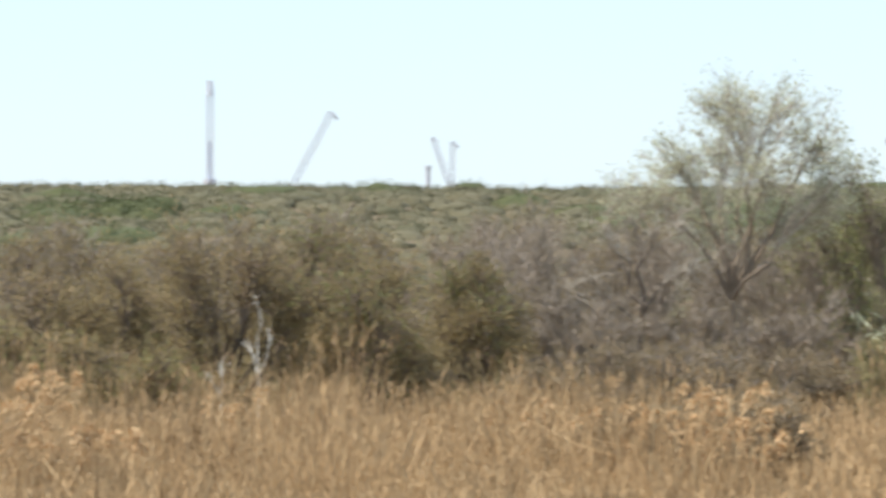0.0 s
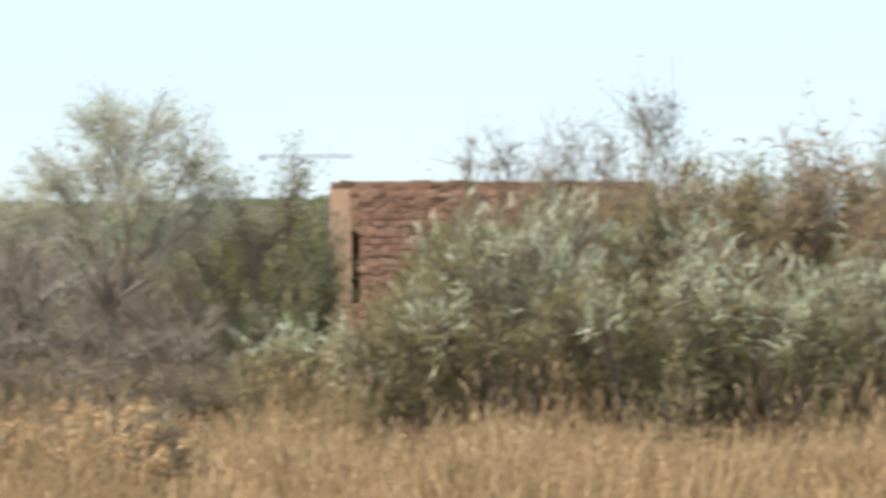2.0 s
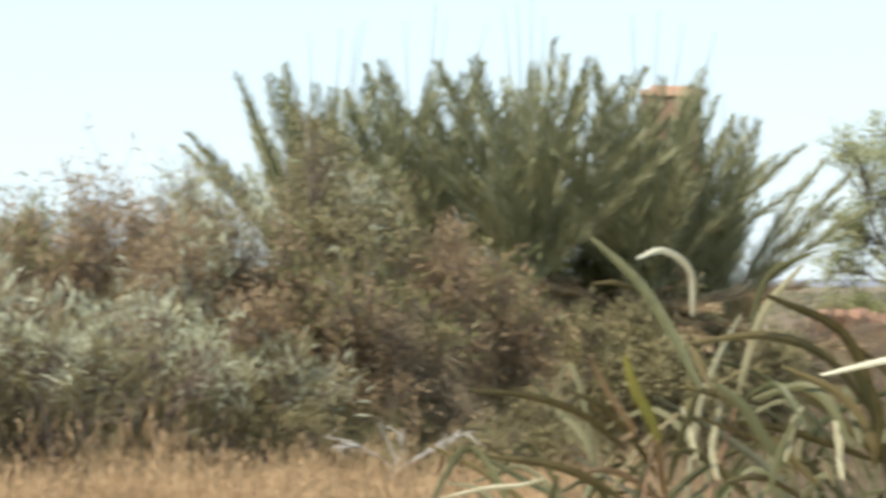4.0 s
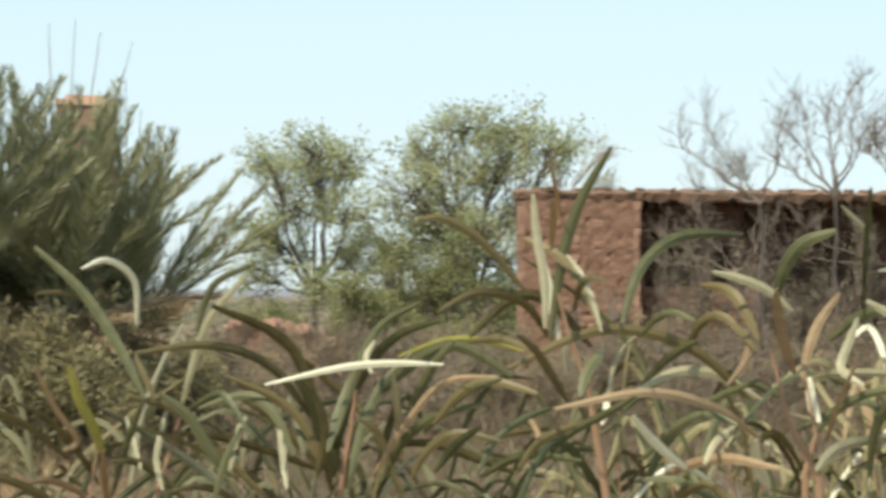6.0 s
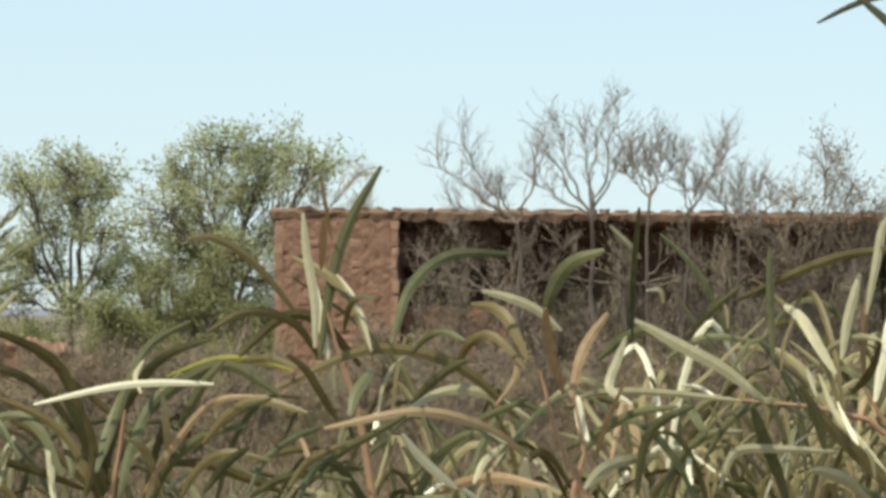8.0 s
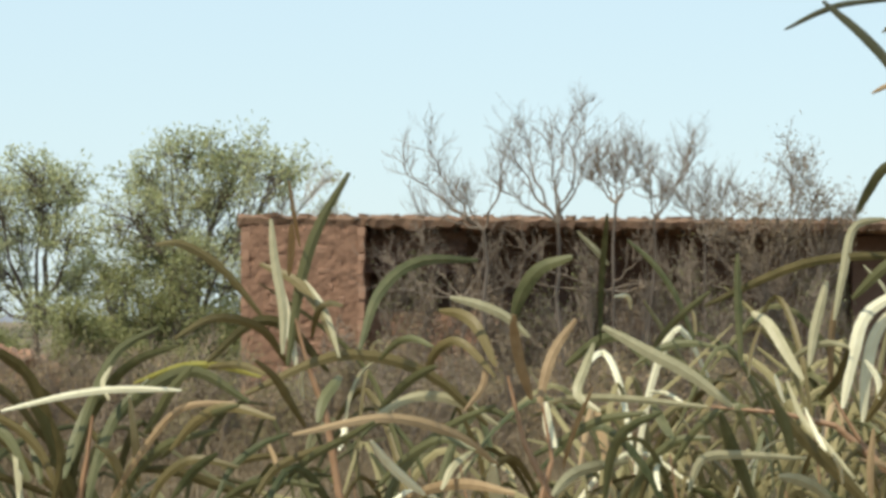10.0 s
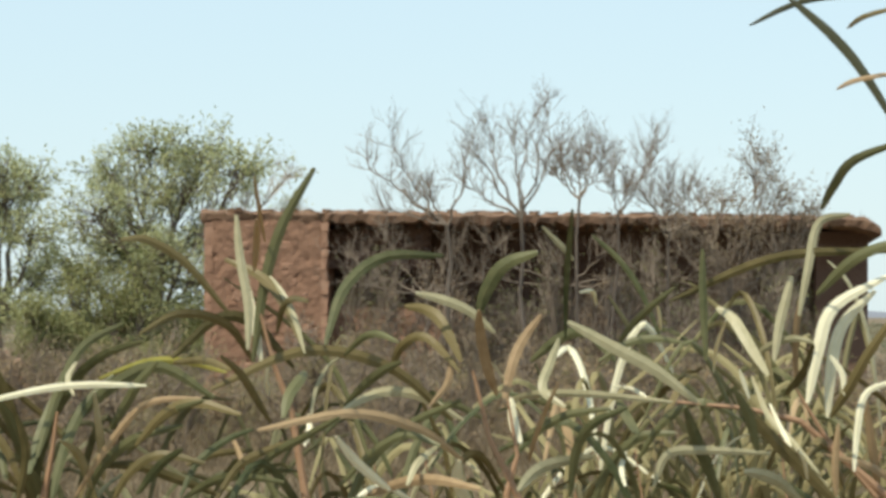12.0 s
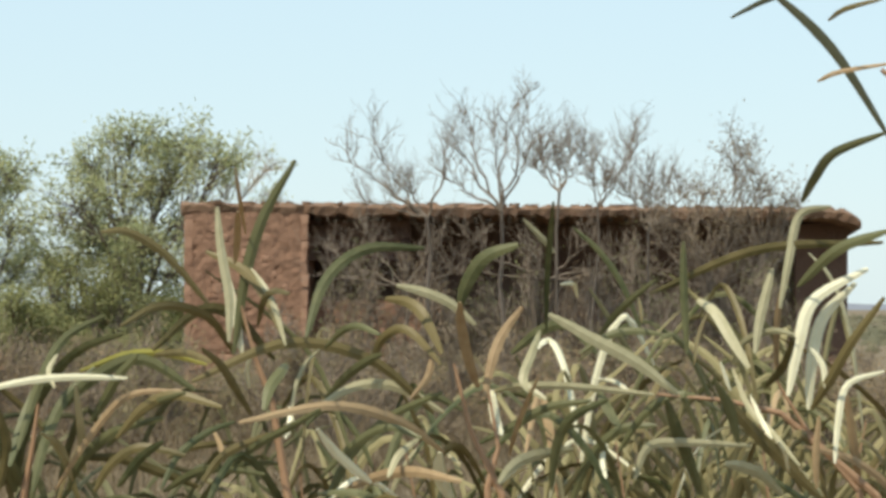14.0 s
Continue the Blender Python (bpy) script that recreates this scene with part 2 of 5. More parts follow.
def bush(name, az, d, blobs, label, group, wood, leaf, seed, tips=30, per=6, size=0.07, width=0.014, category="shrub", fork=None, thick=0.02, fine=0, twig=0.004,
         scatter=0.05, droop=0.0, kink=0.045, pieces=("wood", "foliage"), stems=4, ground=0.0, reach=0.5, limb=None, tip_leaf=None, tip_share=0.4, tip_size=0.15, tip_width=0.02, flat=0.75):
    """A bush or tree whose limbs end in tufts: each tuft (right, up, half-width, half-height) is filled with twigs and leaves."""
    rng, nr = random.Random(seed), np.random.default_rng(seed)
    ob = thing(name, at(az, d, ground), label, category, group, -radians(az))
    s, b0, t0 = Soup(), [], []
    branches = []
    feet = [Vector((0.16 * math.cos(6.28 * k / stems), 0.12 * math.sin(6.28 * k / stems), -0.05)) if stems > 1 else Vector((0, 0, -0.05)) for k in range(stems)]
    if fork:
        fk = Vector((fork[0], 0, fork[1]))
        mid = fk * 0.5 + Vector((rng.uniform(-0.12, 0.12), 0, 0)) * fk.z * 0.4
        bent = [feet[0]]
        for k in range(1, 7):
            bent.append(feet[0].lerp(mid, k / 3) if k < 3 else mid.lerp(fk, (k - 3) / 3))
            if k < 6:
                bent[-1] = bent[-1] + Vector((rng.uniform(-1, 1), rng.uniform(-1, 1), 0)) * fk.z * 0.03
        (branches.append(Soup()) or branches[-1] if limb else s).tube(bent, [thick * (1.35 - 0.07 * k) for k in range(7)], 7)
    wide = max(abs(q[0]) + q[2] for q in blobs)
    for i, (x, z, rx, rz) in enumerate(blobs):
        c = Vector((x, rng.uniform(-flat, flat) * wide * 0.7, z))
        a = fk if fork else feet[i % stems]
        span = (c - a).length
        bow = a.lerp(c, 0.5) + Vector((rng.uniform(-0.2, 0.2), rng.uniform(-0.2, 0.2), rng.uniform(-0.05, 0.2))) * span
        q = [a]
        for k in range(1, 6):
            t = k / 5
            q.append((1 - t) ** 2 * a + 2 * t * (1 - t) * bow + t * t * c + Vector((rng.uniform(-1, 1), rng.uniform(-1, 1), rng.uniform(-1, 1))) * span * kink)
        (branches.append(Soup()) or branches[-1] if limb else s).tube(q, [thick * (0.85 - 0.15 * k) for k in range(6)], 5)
        spine = np.array([tuple(p) for p in q])
        u = nr.normal(size=(tips, 3))
        u /= np.linalg.norm(u, axis=1, keepdims=True)
        u *= nr.random((tips, 1)) ** 0.45
        e = spine[-1] + u * np.array((rx, rx * 0.9, rz))
        e[:, 2] = np.maximum(e[:, 2], 0.04)
        k = 5 - nr.random(tips) ** 1.5 * 5 * reach
        lo = np.minimum(k.astype(int), 4)
        st = spine[lo] + (spine[lo + 1] - spine[lo]) * (k - lo)[:, None]
        b0.append(st)
        t0.append(e)
    st, e = np.concatenate(b0), np.concatenate(t0)
    n = len(st)
    ln = np.linalg.norm(e - st, axis=1, keepdims=True)
    mid = (st + e) / 2 + nr.normal(size=(n, 3)) * ln * 0.1 + np.array((0, 0, 0.06)) * ln
    s.twigs(st, mid, e, twig * 1.7, twig * 0.7)
    d1 = e - mid
    d1 /= np.linalg.norm(d1, axis=1, keepdims=True) + 1e-9
    ends, dirs = e, d1
    if fine:
        a = np.repeat(mid + (e - mid) * nr.random((n, 1)), fine, 0)
        dd = np.repeat(d1, fine, 0) + nr.normal(size=(n * fine, 3)) * 0.65 + np.array((0, 0, 0.25))
        dd /= np.linalg.norm(dd, axis=1, keepdims=True)
        fl = np.repeat(ln, fine, 0) * nr.uniform(0.15, 0.38 if per else 0.8, (n * fine, 1))
        e2 = a + dd * fl
        e2[:, 2] = np.maximum(e2[:, 2], 0.03)
        s.twigs(a, a + dd * fl * 0.5 + nr.normal(size=(n * fine, 3)) * fl * 0.08, e2, twig * 0.9, twig * 0.4)
        ends, dirs = np.concatenate([e, e2]), np.concatenate([d1, dd])
    part(pieces[0], s, wood, ob)
    for b in branches:
        part("branch", b, limb, ob)
    every = [(p, q) for p, q in zip(ends, dirs)]
    if tip_leaf:
        # whole tufts, those higher up first, carry the second kind of leaf
        tuft = np.repeat(np.arange(len(blobs)), tips)
        tuft = np.concatenate([tuft, np.repeat(tuft, fine)]) if fine else tuft
        high = np.array([q[1] for q in blobs]) / max(q[1] for q in blobs) + nr.normal(size=len(blobs)) * 0.25
        chosen = set(np.argsort(-high)[:max(1, round(0.75 * tip_share * len(blobs)))].tolist())
        pick = [int(q) in chosen and nr.random() < 0.6 for q in tuft]
        bright = [q for q, hit in zip(every, pick) if hit]
        every = [q for q, hit in zip(every, pick) if not hit]
        fol = Soup()
        leafage(fol, bright, 2, tip_size, tip_width, scatter, -0.55, 0.8)
        tagged(part("leaf_tuft", fol, tip_leaf, ob), "pale silvery leaf tufts" if tip_leaf == M_SILVERTIP else "", kind="stuff")
    if leaf and per:
        fol = Soup()
        leafage(fol, every, per, size, width, scatter, droop)
        part(pieces[1], fol, leaf, ob)
    return ob


def dome(h, w, seed, count=12, low=True):
    """Tufts heaped in the shape of a bush h high and w to each side."""
    rng, out = random.Random(seed), []
    for i in range(count):
        t = (i + 0.5) / count
        ang = 2.4 * i + rng.uniform(-0.5, 0.5)
        zz = (0.14 if low else 0.3) + (0.66 if low else 0.5) * t
        rad = math.sqrt(max(0.05, 1 - (zz / 1.02) ** 2)) * rng.uniform(0.35, 0.85)
        out.append((w * rad * math.cos(ang), h * zz * rng.uniform(0.9, 1.08), w * rng.uniform(0.26, 0.42), h * rng.uniform(0.14, 0.22)))
    return out


def shrub(name, az, dist, height, spread, label, group, wood, leaf, seed, count=12, **more):
    return bush(name, az, dist, dome(height * 1.12, spread, seed, count), label, group, wood, leaf, seed, **more)


# ---- ground ----
def smooth(a, b, x):
    t = min(1.0, max(0.0, (x - a) / (b - a)))
    return t * t * (3 - 2 * t)


def land(x, y):
    """The plain, and the low hill on which the far scrub grows."""
    r = math.hypot(x, y)
    az = math.degrees(math.atan2(x, y))
    side = smooth(-75, -25, az) * (1 - smooth(9, 24, az))
    hill = smooth(55, 330, r) * (5.2 + 1.3 * noise.noise((x * 0.012, y * 0.012, 0)))
    hill *= 1 - 0.8 * smooth(450, 900, r)
    small = 0.05 * noise.noise((x * 0.6, y * 0.6, 3)) * smooth(3, 10, r)
    return side * hill + small


def build_ground():
    s, rings, segs = Soup(), [0.0], 240
    r = 1.2
    while r < 4500:
        rings.append(r)
        r *= 1.075
    v = []
    for r in rings:
        for k in range(segs):
            w = 2 * math.pi * k / segs
            x, y = r * math.sin(w), r * math.cos(w)
            v.append((x, y, land(x, y)))
    f = []
    for i in range(len(rings) - 1):
        for k in range(segs):
            a, b = i * segs + k, i * segs + (k + 1) % segs
            f.append((a, a + segs, b + segs, b) if i else (a, a + segs, b + segs))
    s.add(v, f)
    ob = new("ground", s.mesh("ground", M_SOIL, True))
    tagged(ob, "dry sandy brown earth with sparse straw litter", "ground", kind="structure")


build_ground()


def scrub_field(name, count, az0, az1, d0, d1, hmin, hmax, mat, label, seed, quads=46, power=1.0, leafsize=0.35, mound=True, broad=(0.7, 1.5)):
    """Far bushes too many to count, each a loose heap of leaf clumps."""
    rng = np.random.default_rng(seed)
    s = Soup()
    for i in range(count):
        az, d = rng.uniform(az0, az1), d0 + (d1 - d0) * rng.random() ** power
        p = at(az, d)
        z = land(p.x, p.y)
        h = rng.uniform(hmin, hmax) * (0.5 + 0.5 * min(1.0, d / 260))
        wide = h * rng.uniform(*broad)
        q = rng.normal(size=(quads, 3))
        q /= np.linalg.norm(q, axis=1, keepdims=True)
        q *= (rng.random((quads, 1)) ** 0.4)
        b = np.array((p.x, p.y, z)) + np.stack([q[:, 0] * wide, q[:, 1] * wide, np.abs(q[:, 2]) * h], 1)
        if mound:
            m, k = [], rng.uniform(0.75, 1.15, (4, 7))
            for i in range(3):
                for j in range(7):
                    u, e = 2 * math.pi * (j + 0.5 * i) / 7, (0.0, 0.55, 1.1)[i]
                    m.append((p.x + wide * k[i, j] * math.cos(u) * math.cos(e), p.y + wide * k[i, j] * math.sin(u) * math.cos(e), z - 0.1 + h * 0.7 * k[i, j] * math.sin(e)))
            m.append((p.x, p.y, z + h * 0.66))
            s.add(m, [(i * 7 + j, i * 7 + (j + 1) % 7, i * 7 + 7 + (j + 1) % 7, i * 7 + 7 + j) for i in range(2) for j in range(7)] + [(14 + j, 14 + (j + 1) % 7, 21) for j in range(7)])
        way_out = q + rng.normal(size=(quads, 3)) * 0.5
        way_out /= np.linalg.norm(way_out, axis=1, keepdims=True)
        ln = h * leafsize * rng.uniform(0.5, 1.3, quads)
        s.blades(b, b + way_out * ln[:, None], ln * 0.6, 0)
    ob = new(name, s.mesh(name, mat, True))
    return tagged(ob, label, "scrub", kind="stuff")


scrub_field("hill_scrub", 5200, -12, 16, 62, 420, 0.4, 1.0, M_FAR, "grey-green scrub covering a low far hill", 1, 84, 0.8, 0.2, broad=(0.9, 2.0))
scrub_field("hill_green_scrub", 40, -10, 9, 130, 345, 0.8, 1.6, M_FARGREEN, "darker green thickets scattered over the far hill", 2, 240, 1.0, 0.14, broad=(1.5, 3.0))
scrub_field("hill_dark_thicket", 26, -6.6, -4.4, 178, 205, 0.9, 1.4, M_FARGREEN, "long dark green thicket on the hillside", 9, 240, 1.0, 0.16, broad=(1.0, 1.8))
scrub_field("plain_scrub", 1500, 24, 50, 52, 600, 0.4, 0.9, M_FAR, "low grey-green scrub on the far plain", 3, 60, 0.7, 0.2)


def grass(name, count, az0, az1, d0, d1, h0, h1, mat, label, seed, clumps=0, heads=0.0, bend=0.25):
    rng = np.random.default_rng(seed)
    az = np.radians(rng.uniform(az0, az1, count))
    d = np.sqrt(rng.uniform(d0 * d0, d1 * d1, count))
    if clumps:
        ca, cd = np.radians(rng.uniform(az0, az1, clumps)), np.sqrt(rng.uniform(d0 * d0, d1 * d1, clumps))
        pick = rng.integers(0, clumps, count)
        keep = rng.random(count) < 0.7
        az = np.where(keep, ca[pick] + rng.normal(size=count) * 0.24 / cd[pick], az)
        d = np.where(keep, cd[pick] + rng.normal(size=count) * 0.24, d)
    b = np.stack([d * np.sin(az), d * np.cos(az), np.zeros(count)], 1)
    h = rng.uniform(h0, h1, count)
    if clumps:
        hc = rng.uniform(0.3, 1.0, clumps) + 0.8 * (rng.random(clumps) < 0.15)
        h = np.where(keep, h * hc[pick], h * 0.7)
    t = b + np.stack([rng.normal(size=count) * bend * h, rng.normal(size=count) * bend * h, h], 1)
    s = Soup()
    s.blades(b, t, rng.uniform(0.005, 0.013, count), 0)
    if heads:
        k = rng.random(count) < heads
        tip = t[k]
        n = len(tip)
        d = np.repeat(tip - b[k], 3, 0) * rng.uniform(0.05, 0.2, (3 * n, 1)) + rng.normal(size=(3 * n, 3)) * 0.02
        at_ = np.repeat(tip, 3, 0) - d * rng.uniform(0, 1.2, (3 * n, 1))
        s.blades(at_, at_ + d, rng.uniform(0.005, 0.011, 3 * n), 0)
    ob = new(name, s.mesh(name, mat))
    return tagged(ob, label, "grass", kind="stuff")


grass("dry_grass", 90000, -10, 26, 18.5, 29.5, 0.08, 0.30, M_STRAW, "tall dry golden grass in thick tufts", 4, 520, 0.25, 0.3)
grass("tall_dry_grass", 20000, -10, 20, 21, 30.5, 0.22, 0.52, M_STRAW, "taller pale grass tufts with loose seed heads", 14, 150, 0.9, 0.22)
grass("undergrowth", 60000, -12, 27, 30.5, 50, 0.1, 0.4, M_SCRUB, "low olive-brown undergrowth between the bushes", 6, 1200, 0.1, 0.6)
grass("sparse_dry_grass", 50000, 24, 47, 20, 50, 0.15, 0.5, M_DULL, "sparse withered brown grass before the ruin", 5, 900, 0.1, 0.5)


# ---- far masts and cranes ----
def lattice(s, a, b, wide, bays, r):
    """A four-legged lattice boom from a to b."""
    a, b = Vector(a), Vector(b)
    d = (b - a).normalized()
    u = d.cross(Vector((0, 1, 0.01))).normalized()
    v = d.cross(u)
    leg = lambda i, t: a.lerp(b, t) + wide / 2 * ((1, 1, -1, -1)[i] * u + (1, -1, -1, 1)[i] * v)
    for i in range(4):
        s.tube([leg(i, 0), leg(i, 1)], [r, r], 4)
        for k in range(bays):
            s.tube([leg(i, k / bays), leg((i + 1) % 4, (k + 1) / bays)], [r * 0.6] * 2, 3)


FAR = 900.0


def far_at(az, el, d=FAR):
    return at(az, d, up_at(el, d))


# mast and cranes have no haze before them; their pale colour carries it
def mast():
    foot = far_at(-3.69, 0.5)
    ob = thing("mast", foot, "tall steel mast far behind the hill, coloured pale with haze", "mast")
    top = up_at(2.44, FAR) - foot.z
    s = Soup()
    lattice(s, (0, 0, -6), (0, 0, top), 1.35, 26, 0.2)
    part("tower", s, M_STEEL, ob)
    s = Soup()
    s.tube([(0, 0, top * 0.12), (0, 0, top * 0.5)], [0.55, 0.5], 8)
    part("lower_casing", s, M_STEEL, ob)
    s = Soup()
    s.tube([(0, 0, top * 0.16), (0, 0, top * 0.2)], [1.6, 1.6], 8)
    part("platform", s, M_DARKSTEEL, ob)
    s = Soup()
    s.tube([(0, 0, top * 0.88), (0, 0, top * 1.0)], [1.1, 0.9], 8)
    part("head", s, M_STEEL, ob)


def boom_crane(az0, el0, az1, el1, wide, label):
    a, b = far_at(az0, el0), far_at(az1, el1)
    a = a - (b - a) * (a.z - land(a.x, a.y) + 0.3) / (b.z - a.z)
    ob = thing("boom_crane", a, label, "crane", "cranes on the horizon")
    s = Soup()
    d = b - a
    lattice(s, (0, 0, 0), d, wide, 16, 0.22)
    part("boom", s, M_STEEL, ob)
    s = Soup()
    s.tube([d, d * 0.985 + Vector((wide * 1.2, 0, -wide))], [0.35, 0.35], 5)
    part("jib_head", s, M_DARKSTEEL, ob)


def tower_crane():
    az, d = 7.58, 820.0
    foot = at(az, d, 0)
    ob = thing("tower_crane", foot, "tower crane with a long level jib, coloured pale with haze", "crane", "cranes on the horizon")
    h = up_at(1.5, d)
    s = Soup()
    lattice(s, (0, 0, 0), (0, 0, h), 1.6, 18, 0.25)
    part("tower", s, M_DARKSTEEL, ob)
    s = Soup()
    lattice(s, (-8.2, 0, h), (13.0, 0, h + 0.1), 0.7, 20, 0.1)
    part("jib", s, M_DARKSTEEL, ob)
    s = Soup()
    s.box((-8.4, -0.5, h - 1.0), (-7.0, 0.5, h + 0.2))
    part("counterweight", s, M_DARKSTEEL, ob)
    s = Soup()
    s.box((0.6, -0.8, h - 1.8), (2.2, 0.8, h - 0.2))
    part("cab", s, M_DARKSTEEL, ob)


mast()
tower_crane()
boom_crane(-2.40, 0.75, -1.76, 1.95, 1.3, "slanting haze-pale crane boom far behind the hill")
boom_crane(0.12, 0.75, -0.16, 1.55, 0.9, "thin steep crane boom beside an upright one")
boom_crane(0.15, 0.75, 0.16, 1.48, 1.1, "upright haze-pale crane boom beside a steep one")
post = thing("far_stack", far_at(-0.23, 0.4), "short dark steel stack on the horizon", "stack")
sp = Soup()
sp.tube([(0, 0, 0), (0, 0, up_at(1.08, FAR) - up_at(0.4, FAR))], [0.6, 0.55], 8)
part("pipe", sp, M_DARKSTEEL, post)
sp = Soup()
sp.tube([(0, 0, up_at(1.05, FAR) - up_at(0.4, FAR)), (0, 0, up_at(1.1, FAR) - up_at(0.4, FAR))], [0.8, 0.8], 8)
part("cap", sp, M_DARKSTEEL, post)
# distant low ridge on the plain
def far_ridge():
    s, v, f = Soup(), [], []
    n = 90
    for i in range(n + 1):
        az = 20 + 34 * i / n
        h = 5 + 7 * max(0, noise.noise((az * 0.35, 0, 5))) + 2 * noise.noise((az * 1.7, 1, 5))
        for d, z in ((3000, -2), (3200, h), (3600, h * 0.9), (4000, -3)):
            v.append(at(az, d, z))
    for i in range(n):
        for k in range(3):
            a = i * 4 + k
            f.append((a, a + 4, a + 5, a + 1))
    s.add([tuple(p) for p in v], f)
    tagged(new("far_ridge", s.mesh("far_ridge", material("hazy_ridge", (0.16, 0.17, 0.2), (0.22, 0.23, 0.26), 1, 0.002, 0.02, 0), True)),
           "low hazy blue-grey ridge beyond the plain", "ridge", kind="structure")


far_ridge()


# ---- masonry ----
def stone_mesh(seed):
    """One rough block, one unit wide, deep and high, with knocked-off corners."""
    rng = random.Random(seed)
    bm = bmesh.new()
    bmesh.ops.create_cube(bm, size=1.0)
    bmesh.ops.bevel(bm, geom=bm.edges[:], offset=0.13, segments=1, affect="EDGES")
    for v in bm.verts:
        v.co += Vector((rng.uniform(-1, 1), rng.uniform(-1, 1), rng.uniform(-1, 1))) * 0.06
    me = bpy.data.meshes.new("stone")
    bm.to_mesh(me)
    bm.free()
    me.materials.append(M_STONE)
    return me


STONES = [stone_mesh(k) for k in range(7)]
STONE_DATA = []
for me in STONES:
    STONE_DATA.append((np.array([v.co for v in me.vertices]), [tuple(p.vertices) for p in me.polygons]))


def courses(length, height, rng, h0=0.10, h1=0.17, w0=0.16, w1=0.36, skip=None):
    """Places of rubble blocks laid in rough courses: centre along, centre up, width, height."""
    z, out = 0.0, []
    while z < height - 0.05:
        h = min(rng.uniform(h0, h1), height - z)
        x = -rng.uniform(0, 0.15)
        while x < length:
            w = rng.uniform(w0, w1)
            a, b = max(x, 0), min(x + w, length)
            if b - a > 0.05 and not (skip and skip((a + b) / 2, z + h / 2)):
                out.append(((a + b) / 2, z + h / 2, b - a, h))
            x += w
        z += h
    return out


def lay(parent, m, blocks, rng, loose=300, deep=0.16, out=0.011, pick=None):
    """The blocks as pieces on the wall's face (m: along x, out of the wall at -y); those past the first go into one mesh."""
    rest = Soup()
    blocks = sorted(blocks, key=lambda b: pick(b)) if pick else blocks
    for i, (x, z, w, h) in enumerate(blocks):
        k = rng.randrange(7)
        mm = m @ Matrix.LocRotScale((x, deep / 2 - out * rng.uniform(0.2, 1.8), z + rng.uniform(-0.02, 0.02)), Euler((rng.uniform(-0.05, 0.05), rng.uniform(-0.09, 0.09), rng.uniform(-0.05, 0.05))), (w * rng.uniform(0.8, 1.15), deep, h * rng.uniform(0.8, 1.3)))
        if i < loose:
            ob = new("stone", STONES[k])
            ob.parent = parent
            ob.matrix_local = mm
        else:
            v, f = STONE_DATA[k]
            q = np.array(mm.to_3x3())
            rest.add(v @ q.T + np.array(mm.translation), f)
    if rest.n:
        tagged(part("rubble_stones", rest, M_STONES, parent), kind="stuff")


def face(a, b):
    """A frame along a wall's foot from a to b: x along it, -y towards the viewer."""
    d = b - a
    return Matrix.Translation(a) @ Matrix.Rotation(math.atan2(d.y, d.x), 4, "Z"), d.length


STONE_JOBS = []


def left_ruin():
    """A small roofless stone house with a plastered corner and a narrow slit window."""
    rng = random.Random(21)
    a, b = at(8.19, 55), at(13.3, 55)
    m, ln = face(a, b)
    H = 2.66
    ob = thing("stone_house", a, "small ruined red rubble-stone house with crumbled top", "house", turn=math.atan2((b - a).y, (b - a).x))
    s = Soup()
    # front wall round the slit (0.27 to 0.42 along, 0.8 to 1.88 up)
    for x0, x1, z0, z1 in ((0.32, ln, 1.90, H), (0.32, ln, 0, 0.8), (0.45, ln, 0.8, 1.90)):
        s = Soup()
        s.box((x0, 0.01, z0), (x1, 0.5, z1))
        part("front_wall", s, M_MORTAR, ob)
    s = Soup()
    # back of the slit, dark colour standing for the shade inside
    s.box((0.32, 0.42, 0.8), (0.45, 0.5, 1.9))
    part("slit_window", s, M_DARK, ob, "narrow window slit, its shade coloured dark")
    s = Soup()
    s.box((0, 0, 0), (0.32, 0.5, H - 0.12), None, 0.012)
    part("corner_pier", s, M_PLASTER, ob, "smooth pale clay-plastered corner")
    s = Soup()
    s.box((0.03, 0.5, 0), (0.4, 4.2, H - 0.2))
    part("side_wall", s, M_MORTAR, ob)
    s = Soup()
    s.box((0.4, 3.8, 0), (ln, 4.2, H - 0.2))
    part("back_wall", s, M_MORTAR, ob)
    s = Soup()
    s.box((ln - 0.4, 0.5, 0), (ln, 3.8, H - 0.5))
    part("end_wall", s, M_MORTAR, ob)
    x = 0.0
    while x < ln - 0.05:
        w = min(rng.uniform(0.12, 0.32), ln - x)
        s = Soup()
        s.box((x, rng.uniform(0, 0.04), H - 0.12), (x + w, 0.5, H - 0.1 + rng.uniform(0.01, 0.13)), None, 0.015)
        part("coping_lump", s, M_ROOF, ob)
        x += w
    # lower broken wall going on
    x, h = ln, 2.1
    while x < ln + 4.5:
        w = rng.uniform(0.2, 0.5)
        h = max(1.2, h + rng.uniform(-0.35, 0.25))
        s = Soup()
        s.box((x, 0.1, 0), (x + w, 0.5, h), None, 0.01)
        part("broken_wall", s, M_MORTAR, ob)
        x += w
    hole = lambda x, z: x < 0.34 or (x < 0.5 and 0.78 < z < 1.92)
    STONE_JOBS.append((ob, courses(ln, H - 0.1, rng, 0.05, 0.12, 0.08, 0.22, hole), rng, lambda q: (q[1] < 0.5, q[0])))


